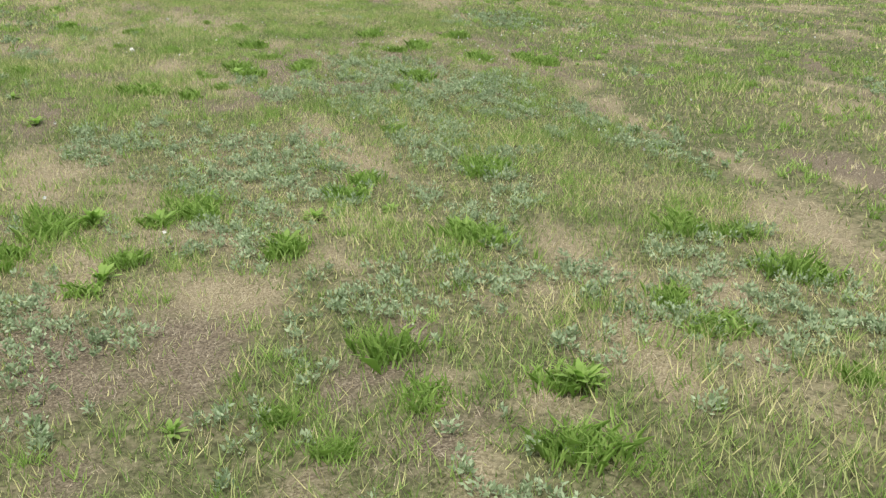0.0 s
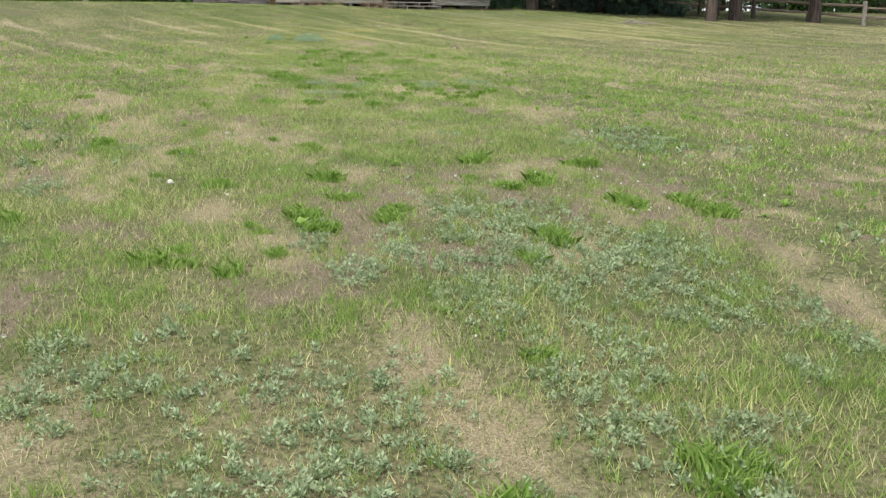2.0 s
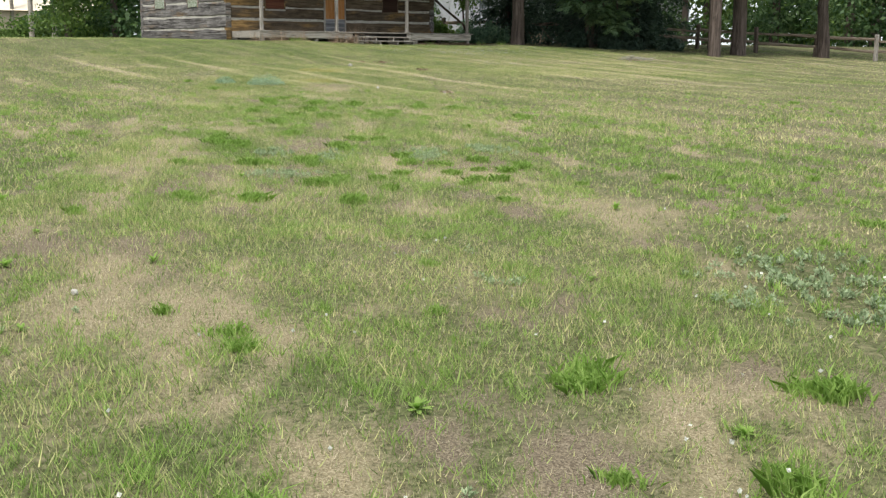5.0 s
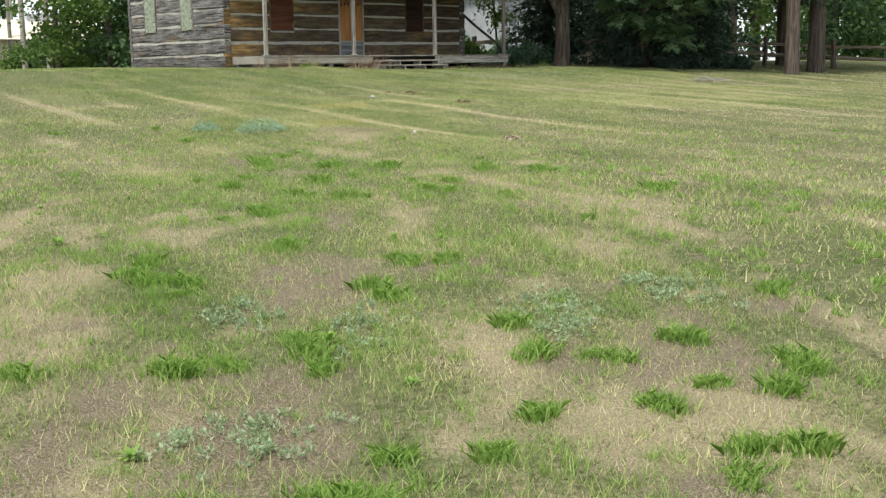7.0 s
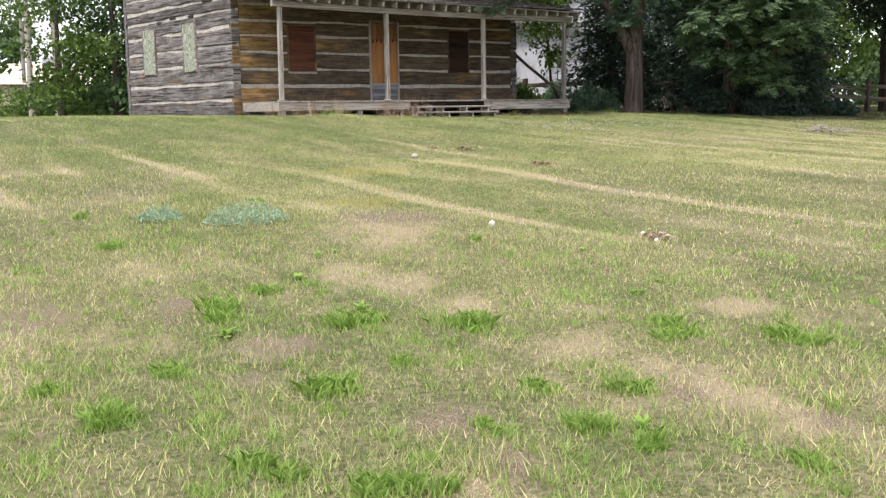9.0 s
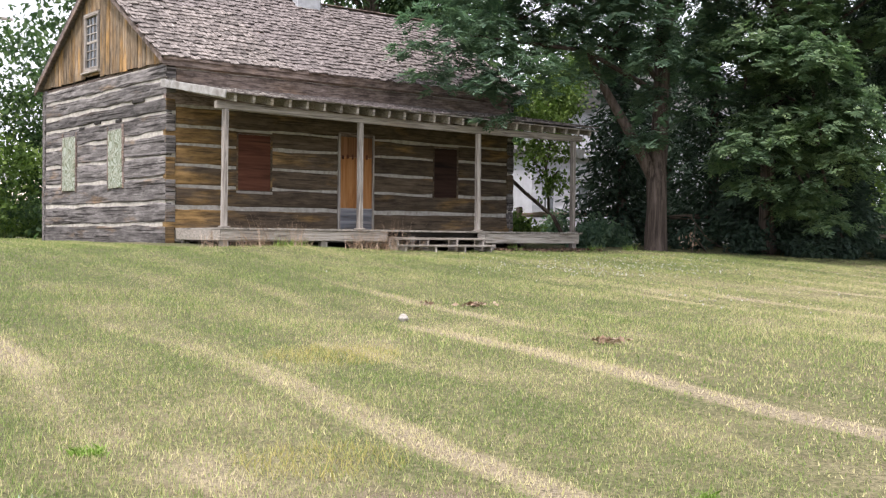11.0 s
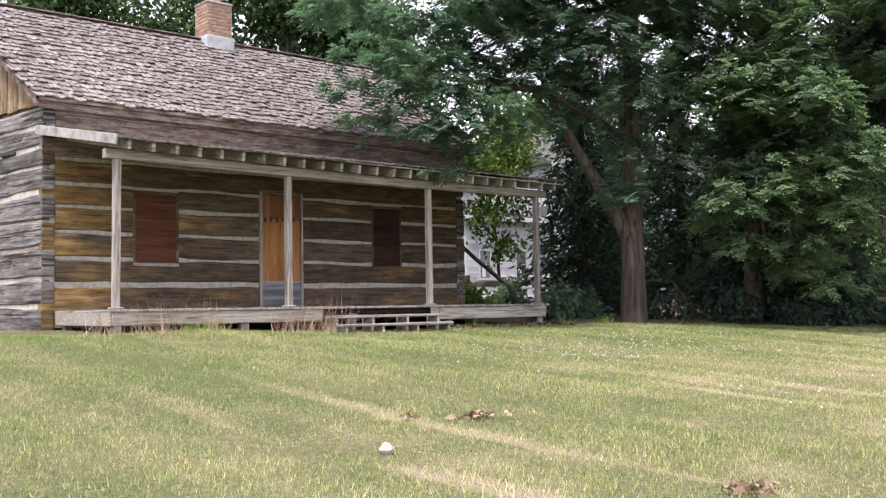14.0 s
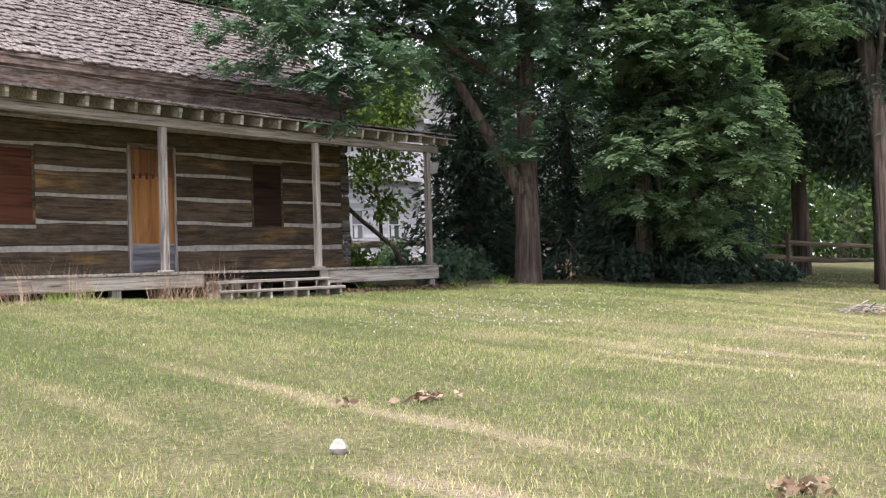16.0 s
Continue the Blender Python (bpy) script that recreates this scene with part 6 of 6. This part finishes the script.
# rosettes of broad-leaved weed
ROSE = []
for k in range(5):
    rs_ = np.random.default_rng(400 + k)
    nl = 22 + 4 * k
    t = rs_.uniform(0, 2 * math.pi, nl)
    el = np.radians(rs_.uniform(18, 78, nl))
    ln = rs_.uniform(0.07, 0.17, nl)
    d = np.stack([np.cos(t) * np.cos(el), np.sin(t) * np.cos(el), np.sin(el)], 1)
    s = np.stack([-np.sin(t), np.cos(t), np.zeros(nl)], 1) * (ln * rs_.uniform(0.09, 0.16, nl))[:, None]
    arch = np.stack([np.cos(t), np.sin(t), -0.7 + 0 * t], 1) * (ln * 0.22)[:, None]
    vs, fs = [(0, 0, 0)], []
    for i in range(nl):
        q = len(vs)
        vs += [tuple(d[i] * ln[i] * 0.45 - s[i] * 0.8), tuple(d[i] * ln[i] * 0.45 + s[i] * 0.8), tuple(d[i] * ln[i] * 0.75 - s[i] + arch[i] * 0.4), tuple(d[i] * ln[i] * 0.75 + s[i] + arch[i] * 0.4), tuple(d[i] * ln[i] + arch[i])]
        fs += [(0, q + 1, q), (q, q + 1, q + 3, q + 2), (q + 2, q + 3, q + 4)]
    ROSE.append(mesh_of("broadleaf_weed", vs, fs, M["tuft"]))
rosettes = [(-16.9, -35.0), (-17.2, -34.9)] + [plan(rg.uniform(2.5, 26), rg.normal(0, 2.4)) for _ in range(50)] + [(-18.23, -35.13), (-18.1, -35.05), (-18.3, -35.25), (-18.16, -34.36), (-17.79, -34.62), (-16.81, -34.68), (-16.82, -35.43), (-17.51, -35.18), (-18.5, -36.3), (-17.5, -36.76), (-13.41, -29.86), (-14.62, -32.27), (-11.2, -22.25), (-11.1, -23.5)]
for x, y in rosettes:
    ob = new("broadleaf_weed", ROSE[int(rg.integers(5))])
    sc_ = 0.28 + 0.35 * rg.random() ** 1.5
    ob.matrix_world = Matrix.Translation((x, y, float(ground_z(x, y)))) @ Matrix.Rotation(rg.uniform(0, 6.28), 4, "Z") @ Matrix.Diagonal((sc_, sc_, sc_ * rg.uniform(0.7, 1.1), 1))
    tagged(ob, "leafy green weed growing low in the lawn", "weed", "leafy lawn weeds")


def patch_of(name, x, y, rad, count, h, w, material, label, lean=(0.2, 0.9)):
    """A loose patch of upright stems or blades."""
    t, r = rg.uniform(0, 2 * math.pi, count), rad * np.sqrt(rg.random(count))
    px_, py_ = x + r * np.cos(t) * 1.3, y + r * np.sin(t)
    vs = blades(px_, py_, h * rg.uniform(0.5, 1.3, count), np.full(count, w), rg.uniform(*lean, count), rg)
    z = float(ground_z(x, y))
    ob = new(name, tri_soup(name, vs - np.array([x, y, z]), [3] * count, material))
    ob.location = (x, y, z)
    return tagged(ob, label, "weeds")


patch_of("yellow_grass", -3.8, -10.9, 0.45, 700, 0.08, 0.005, M["yellow"], "patch of yellowed grass in the lawn")
patch_of("yellow_grass", -5.4, -13.6, 0.34, 400, 0.08, 0.005, M["yellow"], "patch of yellowed grass in the lawn")
for x, y, r_ in ((-6.98, -14.3, 0.27), (-7.6, -13.8, 0.15)):
    k = int(4200 * r_)
    t, r = rg.uniform(0, 2 * math.pi, k), r_ * np.sqrt(rg.random(k))
    c = np.stack([r * np.cos(t) * 1.4, r * np.sin(t), 0.01 + (0.05 + 0.6 * r_) * rg.random(k) * (1 - 0.8 * (r / r_) ** 2)], 1)
    ax = unit(rg, k) * 0.8 + np.array([0, 0, 0.7])
    ob = new("blue_green_weed", tri_soup("blue_green_weed", leaf_faces(c, ax / np.linalg.norm(ax, axis=1, keepdims=True), 0.04, 0.24, rg), [4] * k, M["mint"]))
    ob.location = (x, y, float(ground_z(x, y)))
    tagged(ob, "bushy blue-green weed standing in the lawn", "weeds")
# dry weeds along the porch edge
for x, n_, h in ((-0.45, 70, 0.36), (0.05, 50, 0.3), (0.35, 60, 0.42), (0.6, 80, 0.55), (1.15, 80, 0.52), (1.4, 50, 0.4), (2.6, 60, 0.42), (3.1, 90, 0.5), (3.45, 90, 0.62), (2.9, 70, 0.45), (3.75, 60, 0.55), (4.0, 40, 0.3)):
    patch_of("dry_weed", x, -0.42, 0.2, n_ // 2, h, 0.008, M["stem"], "dead brown weed standing at the porch edge", (0.1, 1.0))
for x, y in ((1.0, -0.45), (1.35, -0.42), (6.8, -0.3), (9.2, -0.35), (9.8, -0.9)):
    patch_of("green_weed", x, y, 0.16, 60, 0.16, 0.012, M["tuft"], "green weed growing at the porch edge")


def lumpy(r, squash, rs_, seg=14):
    bm = bmesh.new()
    bmesh.ops.create_icosphere(bm, subdivisions=2, radius=r)
    sd = rs_.uniform(0, 50)
    for q in bm.verts:
        q.co *= 1 + 0.35 * noise.noise(q.co * (1.6 / r) + Vector((sd, 0, 0)))
        q.co.z *= squash
    return bm


for x, y, r_, lab in ((-1.92, -9.02, 0.05, "pale stone lying on the lawn"), (-5.18, -15.48, 0.03, "small pale stone lying on the lawn"), (-4.35, -16.5, 0.02, "small pale stone lying on the lawn"), (-4.6, -16.9, 0.022, "small pale stone lying on the lawn"),
                      (-16.51, -32.1, 0.02, "small pale stone lying on the lawn"), (-15.92, -29.82, 0.022, "small pale stone lying on the lawn"), (-14.6, -27.6, 0.018, "small pale stone lying on the lawn")):
    st = part("stone", lumpy(r_, 0.95, rg), M["stone"])
    st.location = (x, y, float(ground_z(x, y)) + r_ * 0.75)
    tagged(st, lab, "stone")
for x, y, s_, n_, lab in ((-0.4, -8.28, 0.17, 40, "small heap of dead leaves on the lawn"), (-1.17, -11.29, 0.2, 38, "small heap of dead leaves on the lawn"), (-4.5, -16.8, 0.16, 18, "scatter of dead leaves on the lawn"), (10.0, -7.8, 0.4, 24, "scatter of dead leaves on the lawn"),
                        (-0.95, -8.1, 0.1, 5, "scatter of dead leaves on the lawn")):
    c = np.stack([rg.normal(0, s_ * 0.6, n_), rg.normal(0, s_ * 0.35, n_), rg.uniform(0.015, 0.04, n_)], 1)
    ax = unit(rg, n_) * np.array([1, 1, 0.3])
    ax /= np.linalg.norm(ax, axis=1, keepdims=True)
    vs = leaf_faces(c, ax, 0.075, 0.55, rg, 0.8)
    ob = new("leaf_heap", tri_soup("leaf_heap", vs, [4] * n_, M["dead_leaf"]))
    ob.location = (x, y, float(ground_z(x, y)) + 0.01)
    tagged(ob, lab, "leaves", kind="stuff")
# leaf litter on the bare soil below the porch edge
k = 520
c = np.stack([rg.uniform(6.2, 9.2, k), rg.normal(-0.15, 0.28, k), np.zeros(k)], 1)
c[:, 2] = ground_z(c[:, 0], c[:, 1]) + rg.uniform(0.01, 0.05, k)
ax = unit(rg, k) * np.array([1, 1, 0.4])
tagged(new("leaf_litter", tri_soup("leaf_litter", leaf_faces(c, ax / np.linalg.norm(ax, axis=1, keepdims=True), 0.09, 0.6, rg, 0.6), [4] * k, M["litter"])), "brown leaf litter below the edge of the porch", "leaves", kind="stuff")
# twigs at the foot of the box elder
twigs = empty("fallen_twigs", (11.1, -1.6, float(ground_z(11.1, -1.6))), "bare fallen twigs at the foot of a trunk", "twigs")
for q in (((0, 0, 0.9), (0.4, -0.2, 0.35), (1.1, -0.3, 0.03)), ((0.1, 0, 0.02), (0.3, 0.1, 0.35), (0.45, 0.2, 0.75)), ((0.5, -0.1, 0.02), (0.2, -0.1, 0.3), (0.0, 0, 0.45))):
    part("twig", limb(q, 0.016, 0.007, M["bark"], "twig", 5), None, twigs)
c = np.stack([rg.normal(0.2, 0.2, 30), rg.normal(0.05, 0.16, 30), rg.uniform(0.02, 0.5, 30)], 1)
ax = unit(rg, 30)
part("dead_foliage", tri_soup("dead_foliage", leaf_faces(c, ax, 0.1, 0.5, rg), [4] * 30, M["dead_leaf"]), None, twigs)

twig_heap = empty("twig_heap", (10.1, -7.75, float(ground_z(10.1, -7.75))), "heap of pale cut twigs on the lawn", "twigs")
for i in range(22):
    t = rg.uniform(0, math.pi)
    c = np.array([rg.normal(0, 0.35), rg.normal(0, 0.2), 0.03 + 0.1 * rg.random()])
    d = np.array([math.cos(t), math.sin(t) * 0.6, rg.normal(0, 0.12)]) * rg.uniform(0.2, 0.45)
    e_ = np.array([0, 0, 0.05 * rg.random()])
    part("twig", limb([tuple(c - d), tuple(c + e_), tuple(c + d)], 0.012, 0.006, M["grey_post"], "twig", 5), None, twig_heap)

# white clover heads
fl = []
for cx, cy, sx, sy, n_ in ((4.6, -5.3, 1.5, 0.7, 260), (6.6, -4.0, 1.6, 0.7, 130), (3.2, -9.0, 1.0, 0.8, 34), (8.5, -6.5, 2.0, 1.2, 60), (-12.5, -31.0, 1.6, 1.4, 130), (-15.0, -33.0, 1.5, 1.5, 30)):
    fx, fy = rg.normal(cx, sx, n_), rg.normal(cy, sy, n_)
    for x, y in zip(fx, fy):
        c = np.array([x, y, float(ground_z(x, y)) + rg.uniform(0.06, 0.1)])
        for d in range(3):
            ax = unit(rg, 1)[0]
            fl.append(leaf_faces(c[None], ax[None], 0.022 if cy > -20 else 0.016, 0.9, rg))
fl = np.concatenate(fl)
tagged(new("clover_flowers", tri_soup("clover_flowers", fl, [4] * (len(fl) // 4), M["petal"])), "white clover flowers scattered over the lawn", "flowers", kind="stuff")

# ---- shingles, last because they are many ----
shingle_field(roof, U0 + 0.02, U1, EY, EZ, PITCH, SL, 0.185, 2.2, np.random.default_rng(11), "shingle_field")
shingle_field(proof, -0.33, 9.05, PF_Y, PF_Z - 0.03, PP, PL, 0.15, 2.0, np.random.default_rng(12), "shingle_field")
